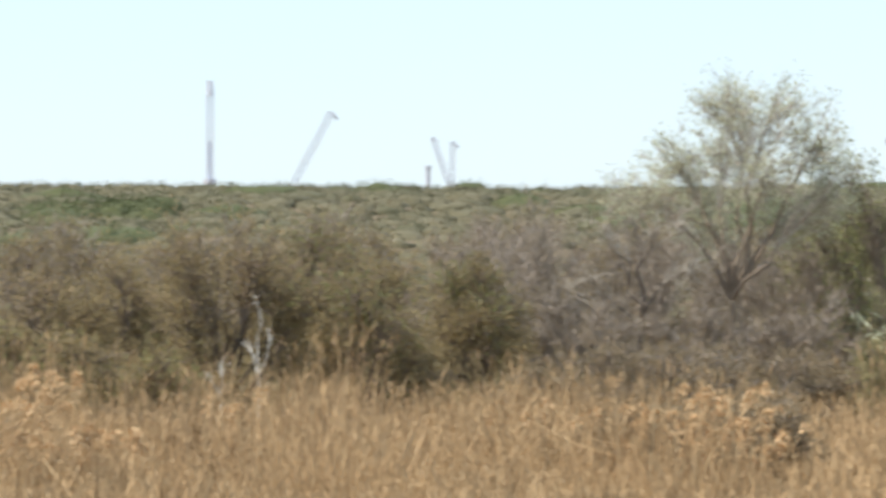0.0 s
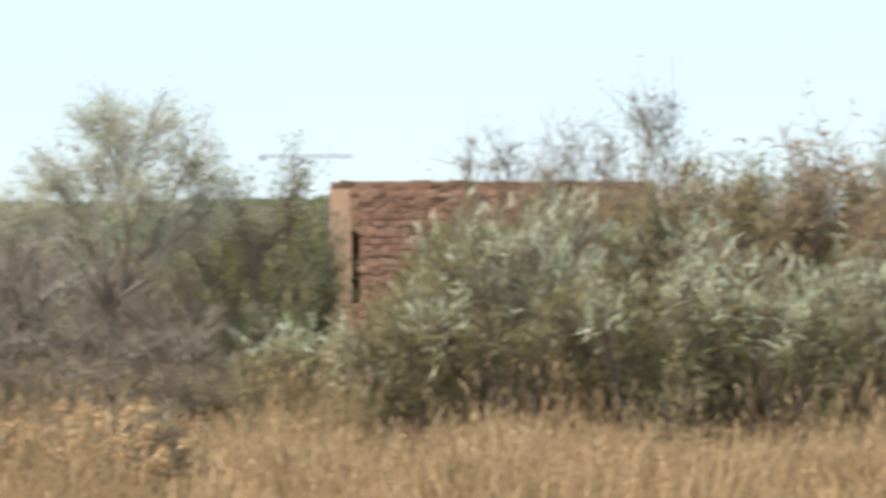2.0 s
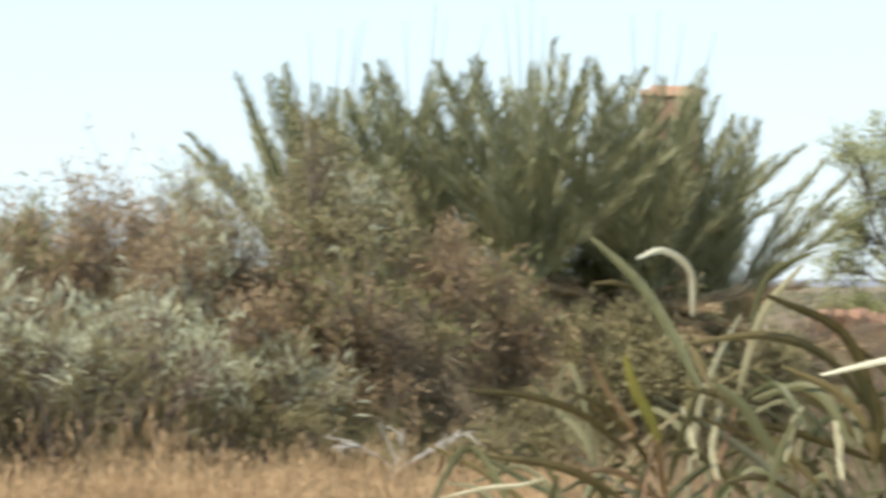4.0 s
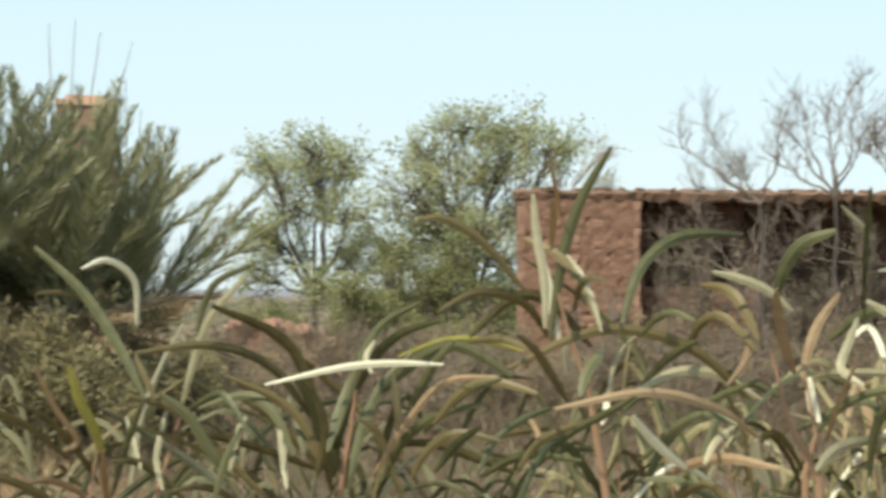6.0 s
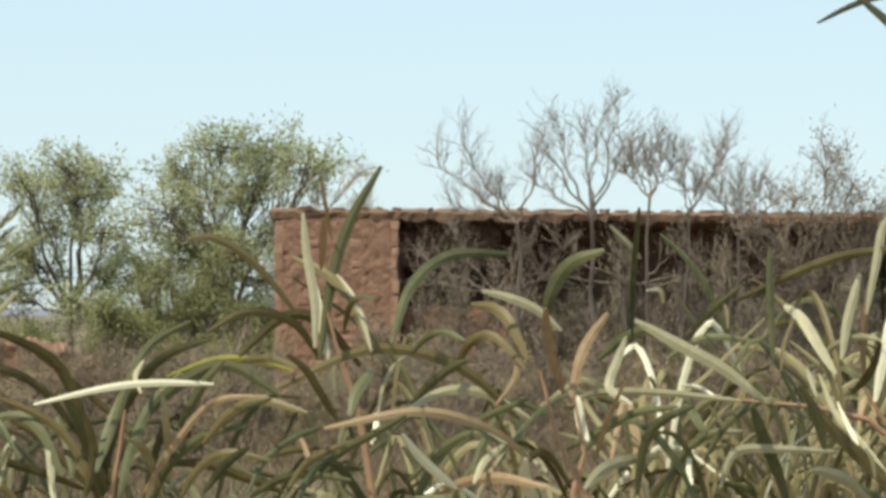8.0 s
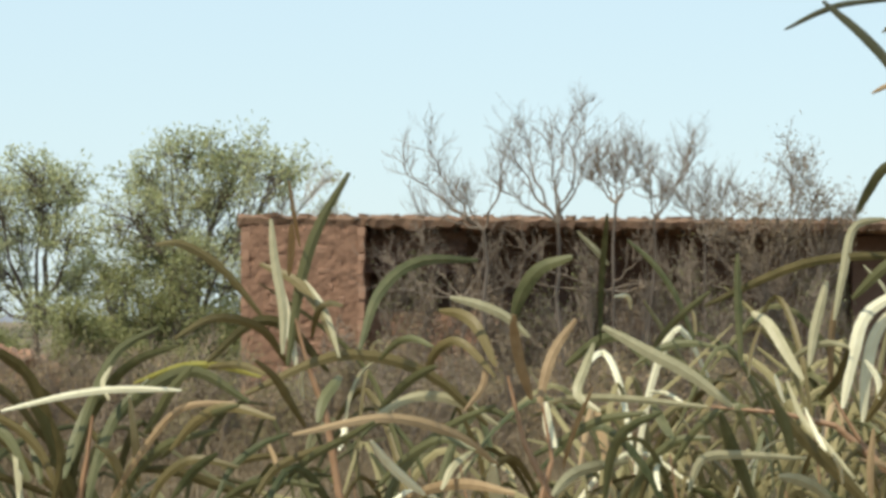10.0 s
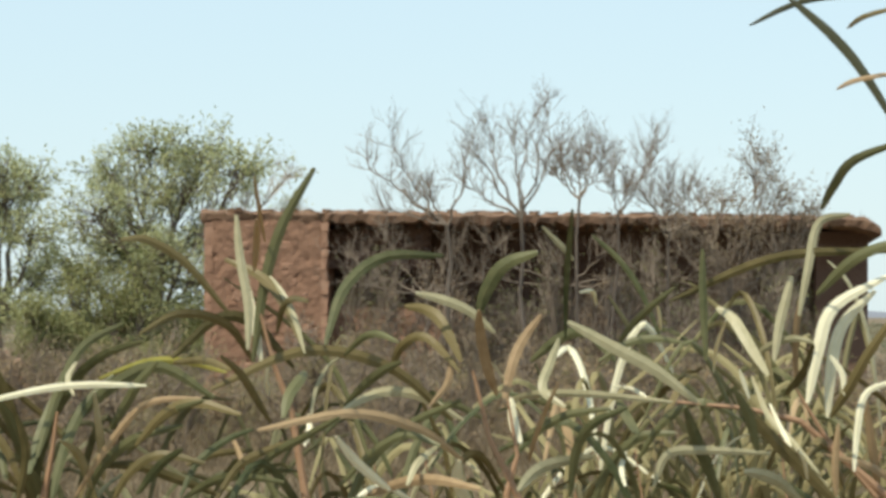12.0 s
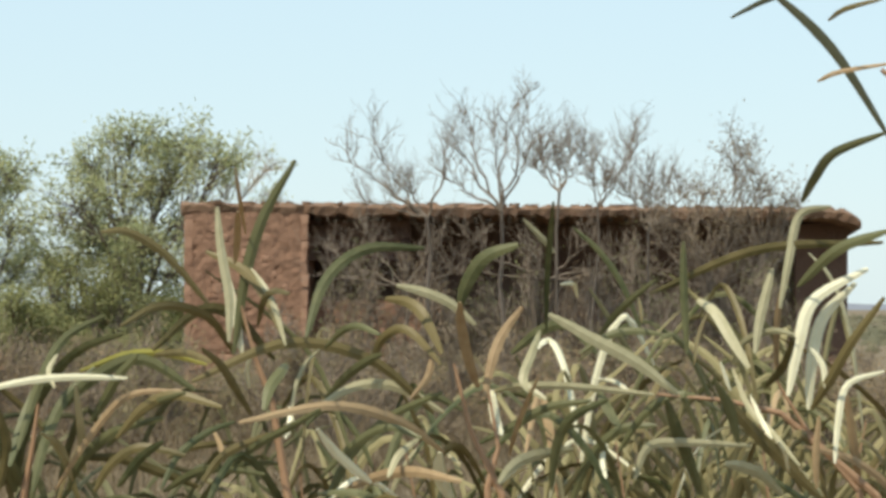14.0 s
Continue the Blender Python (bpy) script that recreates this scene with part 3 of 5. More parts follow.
def mud_face(x0, x1, z0, z1, y, seed, rough=0.035):
    """The worn face of a mud wall, bulging and pitted, with a body behind it."""
    s, nx, nz = Soup(), max(8, int((x1 - x0) / 0.035)), max(6, int((z1 - z0) / 0.035))
    v, f = [], []
    for i in range(nx + 1):
        for k in range(nz + 1):
            x, z = x0 + (x1 - x0) * i / nx, z0 + (z1 - z0) * k / nz
            dent = rough * noise.noise((x * 5, z * 6, seed)) + rough * 0.6 * noise.noise((x * 14, z * 14, seed + 4))
            pit = max(0.0, noise.noise((x * 6.5, z * 8, seed + 9)) - 0.28) * 2.2 * rough
            v.append((x, y - dent * 0.5 + pit, z))
    for i in range(nx):
        for k in range(nz):
            a = i * (nz + 1) + k
            f.append((a, a + nz + 1, a + nz + 2, a + 1))
    s.add(v, f)
    s.box((x0 + 0.004, y + rough + 0.05, z0), (x1 - 0.004, y + rough + 0.25, z1 - 0.004))
    return s


def right_ruin():
    """A long low house: a stone block at one end, then a deep dark porch under a crumbling earth roof."""
    rng = random.Random(22)
    a, b = at(31.84, 51.0), at(42.5, 51.0)
    m, ln = face(a, b)
    xb = 1.72
    roof = lambda x: 3.10 - 0.10 * x / ln
    ob = thing("porch_house", a, "long low red stone house with earth roof and dark porch", "house", turn=math.atan2((b - a).y, (b - a).x))
    s = Soup()
    s.box((0, 0.06, 0), (xb, 4.5, 2.93))
    part("end_block", s, M_MORTAR, ob)
    part("mud_face", mud_face(0.1, xb - 0.07, 0.0, 2.95, 0.0, 3), M_MUD, ob, "weathered reddish mud face with pits")
    for x0, x1 in ((0.0, 0.1), (xb - 0.07, xb)):
        z = 0.0
        while z < 2.9:
            h = min(rng.uniform(0.12, 0.3), 2.92 - z)
            s = Soup()
            s.box((x0, rng.uniform(-0.02, 0.0), z), (x1 + rng.uniform(0.0, 0.04), 0.3, z + h - 0.008), None, 0.008)
            part("corner_block", s, M_STONE, ob)
            z += h
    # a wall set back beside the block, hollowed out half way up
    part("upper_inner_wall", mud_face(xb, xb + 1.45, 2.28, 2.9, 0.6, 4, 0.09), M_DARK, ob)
    part("lower_inner_wall", mud_face(xb, xb + 1.9, 0.0, 1.72, 0.36, 5, 0.05), M_MUD, ob)
    s = Soup()
    n = 120
    v, f = [], []
    for i in range(n + 1):
        x = -0.05 + (ln + 0.1) * i / n
        end = max(0, x - ln + 0.25) / 0.3
        z = roof(x) - 0.14 * end ** 2
        j1, j2, j3 = (rng.uniform(-1, 1) for k in range(3))
        low = 0.13 + 0.05 * noise.noise((x * 2.2, 0, 1)) + 0.03 * j3
        front = (0.02 if x < xb else -0.03) + 0.05 * noise.noise((x * 1.7, 4, 1))
        v += [(x, 4.6, z - 0.3), (x, front, z - low - 0.02), (x, front - 0.03 + 0.02 * j1, z - 0.05 + 0.02 * j2), (x, front + 0.12, z + 0.025 * j3), (x, 2.2, z + 0.03), (x, 4.6, z)]
    for i in range(n):
        for k in range(6):
            p, q = i * 6 + k, i * 6 + (k + 1) % 6
            f.append((p, p + 6, q + 6, q))
    f += [tuple(range(6)), tuple(range(n * 6, n * 6 + 6))[::-1]]
    s.add(v, f)
    part("roof", s, M_ROOF, ob, "crumbling red earth roof slab")
    for k in range(70):
        x = rng.uniform(0, ln - 0.3)
        h = rng.uniform(0.01, 0.03)
        c = Soup()
        c.box((x, rng.uniform(-0.05, 0.3), roof(x) - 0.03), (x + rng.uniform(0.04, 0.14), 0.4, roof(x) + h), None, 0.012)
        part("roof_clod", c, M_ROOF, ob)
    # walls under the roof, the overhang's shade put into their dark colour
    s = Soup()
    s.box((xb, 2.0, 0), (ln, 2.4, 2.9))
    part("back_wall", s, M_DARK, ob, "wall inside the porch, coloured dark as in shade")
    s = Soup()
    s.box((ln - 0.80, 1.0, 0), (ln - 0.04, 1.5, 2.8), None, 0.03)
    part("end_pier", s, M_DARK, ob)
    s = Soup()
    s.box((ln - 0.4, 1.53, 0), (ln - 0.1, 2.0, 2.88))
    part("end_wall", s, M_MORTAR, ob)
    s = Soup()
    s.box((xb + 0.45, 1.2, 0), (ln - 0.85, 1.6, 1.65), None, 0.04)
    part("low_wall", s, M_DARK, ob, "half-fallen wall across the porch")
    for k in range(34):
        c = Soup()
        x = xb + 0.1 + (ln - xb - 0.3) * (k + rng.uniform(0, 0.6)) / 34
        c.tube([(x, 0.22, 2.86 + rng.uniform(-0.04, 0.03)), (x + 0.02, 0.8, 2.87), (x, 2.1, 2.88)], [0.035, 0.04, 0.04], 5)
        part("roof_pole", c, M_DARKBARK, ob)
    straw = Soup()
    nr = np.random.default_rng(31)
    x = nr.uniform(0, ln - 0.1, 2600)
    b = np.stack([x, nr.uniform(-0.06, 0.15, 2600), 3.08 - 0.10 * x / ln - nr.uniform(0, 0.13, 2600)], 1)
    straw.blades(b, b + nr.normal(size=(2600, 3)) * np.array((0.05, 0.03, 0.035)) + np.array((0, -0.02, 0.005)), 0.008, 0.0)
    tagged(part("roof_straw", straw, M_DULL, ob), kind="stuff")
    STONE_JOBS.append((ob, [q for q in courses(xb, 2.9, rng, 0.06, 0.13, 0.08, 0.22) if 0.2 < q[0] < xb - 0.2 and rng.random() < 0.12], rng, lambda q: q[0]))


def brick_pillar():
    rng = random.Random(23)
    a, b = at(24.55, 46), at(25.5, 46)
    m, ln = face(a, b)
    ob = thing("brick_pillar", a, "square pale red brick pillar standing behind the palm", "pillar", turn=math.atan2((b - a).y, (b - a).x))
    H = up_at(3.15, 46)
    s = Soup()
    s.box((0.03, 0.03, 0), (ln - 0.03, 0.72, H - 0.12))
    part("shaft", s, M_MORTAR, ob)
    s = Soup()
    s.box((-0.02, -0.02, H - 0.12), (ln + 0.02, 0.78, H - 0.05), None, 0.01)
    s.box((0.12, 0.05, H - 0.05), (ln - 0.1, 0.7, H + 0.01), None, 0.015)
    part("cap", s, M_PLASTER, ob)
    STONE_JOBS.append((ob, [q for q in courses(ln, H - 0.14, rng, 0.075, 0.085, 0.2, 0.24) if q[1] > H - 0.45], rng, lambda q: q[0]))


def low_ruin():
    rng = random.Random(24)
    a, b = at(27.4, 47), at(29.9, 48)
    m, ln = face(a, b)
    ob = thing("broken_wall", a, "low broken red stone wall fallen to knee height", "wall", turn=math.atan2((b - a).y, (b - a).x))
    s, x, blocks = Soup(), 0.0, []
    while x < ln:
        w = rng.uniform(0.2, 0.4)
        h = 0.85 + 0.35 * math.sin(x * 1.7 + 0.6) * rng.uniform(0.5, 1)
        s.box((x, 0.06, 0), (x + w, 0.5, h), None, 0.02)
        x += w
    part("core", s, M_MORTAR, ob)
    s = Soup()
    for i in range(26):
        x = rng.uniform(0, ln)
        v, f = STONE_DATA[rng.randrange(7)]
        mm = Matrix.LocRotScale((x, rng.uniform(0.05, 0.45), 0.9 + 0.35 * math.sin(x * 1.7 + 0.6) * 0.8), Euler((rng.random(), rng.random(), rng.random())), (0.3, 0.2, 0.13))
        s.add(v @ np.array(mm.to_3x3()).T + np.array(mm.translation), f)
    tagged(part("fallen_stones", s, M_STONES, ob), kind="stuff")
    STONE_JOBS.append((ob, courses(ln, 0.85, rng, 0.1, 0.16, 0.14, 0.3), rng, lambda q: q[0]))


left_ruin()
right_ruin()
brick_pillar()
low_ruin()

# ---- bushes and trees, by their place round the tripod ----
BUSH = "bushes along the grass edge"
THORN = "brownish olive thorn bush with dark crooked stems"
for i, (az, d, h, w) in enumerate(((-3.2, 31.0, 1.72, 1.05), (-0.9, 30.6, 1.3, 0.75), (-6.0, 32, 1.25, 1.0), (0.6, 33, 1.4, 0.7), (-4.9, 34, 1.3, 0.9), (-1.8, 34, 1.7, 0.9))):
    shrub("thorn_bush", az, d, h, w, THORN, BUSH, M_BARK, M_SCRUB, 40 + i, 16, tips=40, per=5, fine=3, size=0.045, width=0.016, thick=0.03, limb=M_DARKBARK, tip_leaf=M_RUST if i % 2 == 0 else M_OLIVE, tip_share=0.3, tip_size=0.05, tip_width=0.016)
for i, (az, d, h, w) in enumerate(((-5.9, 30.2, 0.8, 0.8), (-4.4, 29.8, 0.62, 0.7), (-7.2, 30.4, 0.9, 0.8))):
    shrub("green_bush", az, d, h, w, "low soft olive bush behind the grass", BUSH, M_BARK, M_SCRUB, 50 + i, 12, tips=36, per=5, fine=2, size=0.05, width=0.014, thick=0.014, tip_leaf=M_OLIVE, tip_share=0.5, tip_size=0.06, tip_width=0.013)
for i, (az, d, h, w) in enumerate(((1.6, 36, 1.65, 0.9), (3.2, 37, 1.6, 0.9), (5.6, 38, 1.5, 0.9), (2.4, 33.5, 1.05, 0.8), (4.2, 34.5, 0.95, 0.8), (5.8, 34.5, 1.0, 0.7), (1.0, 41, 1.9, 1.2), (3.6, 41, 1.9, 1.2), (5.2, 41.5, 1.9, 1.0))):
    shrub("bare_bush", az, d, h, w, "leafless grey thicket of fine tangled twigs", BUSH, M_THICKET, M_DRYLEAF, 60 + i, 14, tips=36, per=1, fine=5, size=0.04, width=0.01, thick=0.016, twig=0.004, limb=M_DARKBARK if i < 3 else None)
for i, (az, d, h, w) in enumerate(((3.4, 29.6, 0.7, 0.7), (5.0, 29.4, 0.65, 0.8), (6.4, 30.2, 0.55, 0.7), (1.9, 30.2, 0.45, 0.6), (4.4, 23.5, 0.5, 0.42), (3.5, 24.0, 0.42, 0.38), (5.3, 23.9, 0.45, 0.4))):
    shrub("sagebrush", az, d, h, w, "low pale grey-green bush behind dry thistles", BUSH, M_THICKET, M_DRYLEAF, 70 + i, 10, tips=34, per=3, fine=3, size=0.06, width=0.012, thick=0.01)


for i in range(13):
    az = -8 + 15 * (i + 0.5 * (i % 2)) / 13
    shrub("hillside_bush", az, 44 + 9 * (i * 0.618 % 1), 1.6 + 0.35 * (i * 0.37 % 1), 1.15, "brown-grey dry bush at the foot of the hill", BUSH, M_THICKET, M_DRYLEAF if i % 2 else M_SCRUB, 320 + i, 12,
          tips=34, per=3, fine=3, size=0.06, width=0.02, thick=0.02, twig=0.006)


def tree(name, az, d, blobs, label, wood, leaf, seed, group="", **more):
    return bush(name, az, d, blobs, label, group, wood, leaf, seed, category="tree", pieces=("trunk", "crown"), **more)


bush("half_bare_tree", 4.65, 36.3, [(0.45, 2.75, 0.5, 0.35), (0.05, 2.9, 0.4, 0.3), (0.85, 2.5, 0.4, 0.4), (0.3, 2.2, 0.5, 0.35), (-0.45, 2.35, 0.4, 0.35), (-0.85, 2.05, 0.4, 0.3), (0.6, 1.8, 0.5, 0.4),
     (-0.2, 1.75, 0.5, 0.35), (0.0, 2.4, 0.4, 0.3), (1.1, 2.0, 0.4, 0.4)], "half-bare tree with fine pale leaves and grey limbs", "", M_DEAD, M_PALE, 81, category="tree", fork=(0.05, 0.95),
     stems=1, tips=60, fine=5, per=4, size=0.04, width=0.015, thick=0.034, twig=0.0035, scatter=0.04, kink=0.05, pieces=("brushwood", "crown"), limb=M_BARK, flat=0.5)
bush("small_bare_tree", 3.3, 35.0, [(-0.35, 1.65, 0.4, 0.3), (0.2, 1.8, 0.4, 0.3), (0.45, 1.3, 0.35, 0.3), (-0.5, 1.2, 0.35, 0.25)], "small bare grey tree with a forked trunk", "", M_DEAD, M_DRYLEAF, 83,
     category="tree", fork=(0.0, 0.7), stems=1, tips=26, fine=3, per=1, thick=0.03, kink=0.09, pieces=("brushwood", "crown"), limb=M_DARKBARK, flat=0.3)
shrub("green_bush", 6.95, 37.5, 2.55, 0.8, "olive green bush beside the half-bare tree", BUSH, M_BARK, M_OLIVE, 82, 14, tips=36, fine=2, per=3, size=0.055, width=0.02)
shrub("green_bush", 7.75, 38.5, 1.9, 0.75, "olive green bush beside the stone house", BUSH, M_BARK, M_OLIVE, 84, 14, tips=36, fine=2, per=4, size=0.055, width=0.02)
shrub("green_bush", 6.2, 39, 2.0, 0.8, "olive green bush behind the half-bare tree", BUSH, M_BARK, M_OLIVE, 85, 14, tips=36, fine=2, per=4, size=0.055, width=0.02)
WATTLE = "wattle bushes"
WATTLES = ((7.9, 29, 0.9, 0.8, 0.2), (9.6, 28, 1.3, 0.8, 0.2), (11.3, 27.5, 1.75, 0.95, 0.4), (13.2, 27, 1.5, 0.85, 0.3), (15.2, 27.3, 1.5, 0.95, 0.45), (16.9, 27.8, 1.5, 0.9, 0.6), (10.3, 31, 1.9, 0.7, 0.1), (18.6, 28.5, 1.1, 0.9, 0.3), (12.0, 29.5, 2.0, 0.8, 0.2), (13.6, 29.5, 2.1, 0.8, 0.15), (10.7, 29.8, 1.9, 0.7, 0.15), (12.8, 30.4, 2.15, 0.8, 0.1), (11.6, 30.6, 2.1, 0.7, 0.0), (14.6, 28.6, 1.75, 0.8, 0.2))
for i, (az, d, h, w, share) in enumerate(WATTLES):
    shrub("silver_wattle", az, d, h, w, "sprawling wattle bush with silvery narrow leaves", WATTLE, M_BARK, M_RUST if i in (8, 11, 13) else M_SILVER, 90 + i, 16, tips=34, per=4, fine=2, size=0.095, width=0.013, thick=0.03, scatter=0.035, droop=-0.45,
          limb=M_DARKBARK, tip_leaf=M_SILVERTIP, tip_share=share, tip_size=0.15, tip_width=0.014)
for i, (az, tufts) in enumerate(((11.5, ((-0.55, 2.3, 0.2, 0.25), (-0.2, 2.6, 0.2, 0.25), (0.1, 2.35, 0.2, 0.2), (0.45, 2.5, 0.22, 0.25), (0.75, 2.2, 0.2, 0.2))),
                                 (13.3, ((-0.5, 2.4, 0.22, 0.25), (-0.1, 2.6, 0.2, 0.3), (0.15, 2.75, 0.18, 0.3), (0.5, 2.35, 0.25, 0.25), (-0.8, 2.2, 0.2, 0.2))))):
    bush("bare_bush", az, 31.3, tufts, "upright bare bush with crooked grey twigs", WATTLE, M_BARK, M_DRYLEAF, 110 + i, kink=0.08, tips=18, fine=4, per=1, size=0.035, width=0.014, thick=0.018, twig=0.0045, reach=0.75)
shrub("green_bush", 14.9, 31, 2.35, 0.45, "narrow upright dark green bush", WATTLE, M_DARKBARK, M_OLIVE, 114, 12, tips=30, fine=2, per=3, size=0.06, width=0.018, scatter=0.03)
TALL = ((14.3, 30.2, 2.2, 0.8), (15.6, 29.8, 2.35, 0.95), (16.9, 30, 2.55, 0.95), (18.4, 29.8, 2.75, 0.9), (19.9, 29.6, 2.85, 0.8), (21.2, 29.6, 2.1, 0.6), (22.3, 30.2, 1.75, 0.6), (17.6, 29.0, 2.0, 0.9), (19.5, 28.9, 1.9, 0.9), (20.9, 28.9, 1.5, 0.7), (13.4, 30.8, 2.15, 0.8), (14.6, 31.0, 2.25, 0.8))
for i, (az, d, h, w) in enumerate(TALL):
    shrub("tall_wattle", az, d, h, w, "tall brown-green wattle bush with many withered leaves", WATTLE, M_BARK, (M_RUST, M_RUST, M_RUST, M_SILVER, M_SILVER, M_RUST, M_RUST, M_RUST, M_RUST, M_DRYLEAF, M_RUST, M_SILVER)[i], 120 + i if i < 10 else 420 + i, 18, tips=42, per=5, fine=2, scatter=0.035, size=0.1, width=0.015, thick=0.03,
          limb=M_DARKBARK, tip_leaf=M_SILVERTIP if i in (3, 4, 7) else M_OLIVE, tip_share=0.3, tip_size=0.13, tip_width=0.014)
for i, (az, d, h, w) in enumerate(((19.6, 28.3, 0.6, 0.7), (21.2, 28.6, 0.65, 0.75), (22.8, 29.2, 0.7, 0.7))):
    shrub("sagebrush", az, d, h, w, "low grey-green bush with wispy upright leaves", WATTLE, M_BARK, M_SILVER, 127 + i, 9, tips=34, per=5, fine=2, size=0.1, width=0.01)
for i, (az, d, h, w) in enumerate(((21.4, 34.2, 2.3, 0.9), (22.7, 34.4, 2.3, 0.9), (23.8, 34.4, 2.4, 0.9), (24.6, 34.6, 2.2, 0.9), (25.6, 34.8, 1.7, 0.8), (23.4, 33.7, 2.2, 0.7), (24.3, 33.9, 2.0, 0.7), (24.2, 32.2, 1.4, 0.6), (25.2, 32.8, 1.5, 0.6), (23.6, 31.6, 1.3, 0.6), (24.8, 31.8, 1.25, 0.7), (26.4, 32.5, 1.1, 0.6))):
    shrub("dark_bush", az, d, h, w, "dense dark bush under the palms", WATTLE, M_DARKBARK, M_SILVER if d < 33 else M_OLIVE, 133 + i, 12, tips=36, per=5, fine=2, size=0.08, width=0.02)
bush("dead_branch", 20.6, 27.6, [(-0.35, 0.4, 0.25, 0.12), (0.1, 0.5, 0.25, 0.15), (0.5, 0.4, 0.3, 0.12)], "bleached dead branches lying before the palms", "", M_BLEACH, None, 139, category="branch",
     tips=5, fine=1, thick=0.02, twig=0.006, pieces=("limb", "leaf"))
TREES = "leafy trees"
tree("leafy_tree", 28.6, 70, [(-0.1, 4.55, 0.7, 0.5), (-0.8, 4.1, 0.6, 0.5), (0.65, 4.15, 0.65, 0.5), (-0.35, 3.5, 0.75, 0.5), (0.65, 3.2, 0.7, 0.5), (-1.0, 2.9, 0.65, 0.5), (-0.5, 2.5, 0.8, 0.5), (0.9, 2.3, 0.6, 0.5),
     (-1.2, 1.9, 0.7, 0.5), (0.2, 1.8, 0.7, 0.5), (0.0, 3.9, 0.8, 0.5)], "slender tree with an open light green crown", M_DARKBARK, M_GREEN, 131, TREES, fork=(0.05, 1.6), stems=1, tips=40, fine=2, per=9,
     size=0.1, width=0.036, thick=0.055, twig=0.008, scatter=0.08)
tree("leafy_tree", 31.1, 71, [(-0.2, 4.85, 0.9, 0.5), (0.75, 4.8, 0.85, 0.5), (1.5, 4.35, 0.75, 0.45), (-1.0, 4.3, 0.8, 0.55), (0.2, 4.2, 0.9, 0.5), (-1.3, 3.6, 0.9, 0.7), (-0.3, 3.4, 1.0, 0.7), (0.8, 3.3, 1.0, 0.7),
     (-1.6, 2.6, 0.9, 0.7), (-0.5, 2.5, 1.0, 0.7), (0.7, 2.3, 1.0, 0.7), (-1.4, 1.5, 1.0, 0.7), (0.2, 1.4, 1.1, 0.7), (-0.9, 3.0, 1.0, 0.6), (0.1, 2.9, 1.0, 0.6)], "broad tree with a dense light green crown", M_DARKBARK, M_GREEN, 132, TREES,
     fork=(0.05, 1.5), stems=1, tips=48, fine=2, per=10, size=0.1, width=0.036, thick=0.06, twig=0.008, scatter=0.08)
tree("bare_tree", 32.35, 70, [(0.3, 4.1, 0.45, 0.35), (0.9, 4.4, 0.4, 0.3), (0.7, 3.5, 0.5, 0.4), (-0.1, 3.3, 0.5, 0.4), (1.2, 3.9, 0.4, 0.3)], "thin half-bare tree with fine grey twigs", M_DEAD, M_GREEN, 133, TREES,
     fork=(0.1, 1.9), stems=1, tips=24, fine=4, per=1, size=0.08, width=0.03, thick=0.04, twig=0.007, scatter=0.06)
for i, (az, h, w) in enumerate(((27.9, 1.3, 0.9), (29.5, 1.8, 1.0), (30.5, 2.7, 1.3), (31.8, 2.0, 1.2))):
    shrub("green_bush", az, 67 + i, h, w, "leafy olive green bush at the foot of the trees", TREES, M_DARKBARK, M_OLIVE, 135 + i, 13, tips=34, fine=1, per=14, size=0.085, width=0.034, twig=0.008, scatter=0.1)
DEADT = "dead trees before the ruin"


def dead_tree(az, d, foot, fork, ends, seed, thick=0.034, spray=3):
    """A bare tree: a leaning trunk, crooked limbs to the ends given (right, up), and sprays of fine twigs along them."""
    rng = random.Random(seed)
    ob = thing("dead_tree", at(az, d), "dead leafless tree with crooked grey limbs", "tree", DEADT, -radians(az))
    a, fk = Vector((foot, 0, -0.05)), Vector((fork[0], 0, fork[1]))
    trunk = Soup()
    line = [a] + [a.lerp(fk, k / 6) + Vector((rng.uniform(-1, 1), rng.uniform(-1, 1), 0)) * 0.06 for k in range(1, 6)] + [fk]
    trunk.tube(line, [thick * (0.95 - 0.04 * k) for k in range(7)], 7)
    part("trunk", trunk, M_DARKBARK, ob)
    for x, z in ends:
        e = Vector((x, rng.uniform(-0.5, 0.5), z - 0.18))
        span = (e - fk).length
        out = Vector((e.x - fk.x, e.y, 0)) * 0.3
        mid = fk.lerp(e, 0.5) + out * rng.uniform(0.2, 0.9) + Vector((rng.uniform(-1, 1), rng.uniform(-1, 1), 0)) * span * 0.1
        q = []
        for k in range(10):
            t = k / 9
            p = (1 - t) ** 2 * fk + 2 * t * (1 - t) * mid + t * t * e
            if 0 < k < 9:
                p = p + Vector((rng.uniform(-1, 1), rng.uniform(-1, 1), rng.uniform(-0.6, 0.6))) * span * 0.045
            q.append(p)
        limb = Soup()
        limb.tube(q, [thick * (0.6 - 0.05 * k) for k in range(10)], 5)
        tips = []
        for k in range(3, 10):
            for i in range(spray if k > 5 else 1):
                d0 = (q[min(k + 1, 9)] - q[k - 1]).normalized()
                side = Vector((rng.uniform(-1, 1), rng.uniform(-1, 1), rng.uniform(-0.1, 0.9)))
                grow(limb, q[k], d0 * 0.6 + side, rng.uniform(0.14, 0.32), 0.006, 2, rng, tips, 0.5, 0.22, 0.4, (2, 3), 0.7, 0.75, 4)
        part("limb", limb, M_BARK, ob)


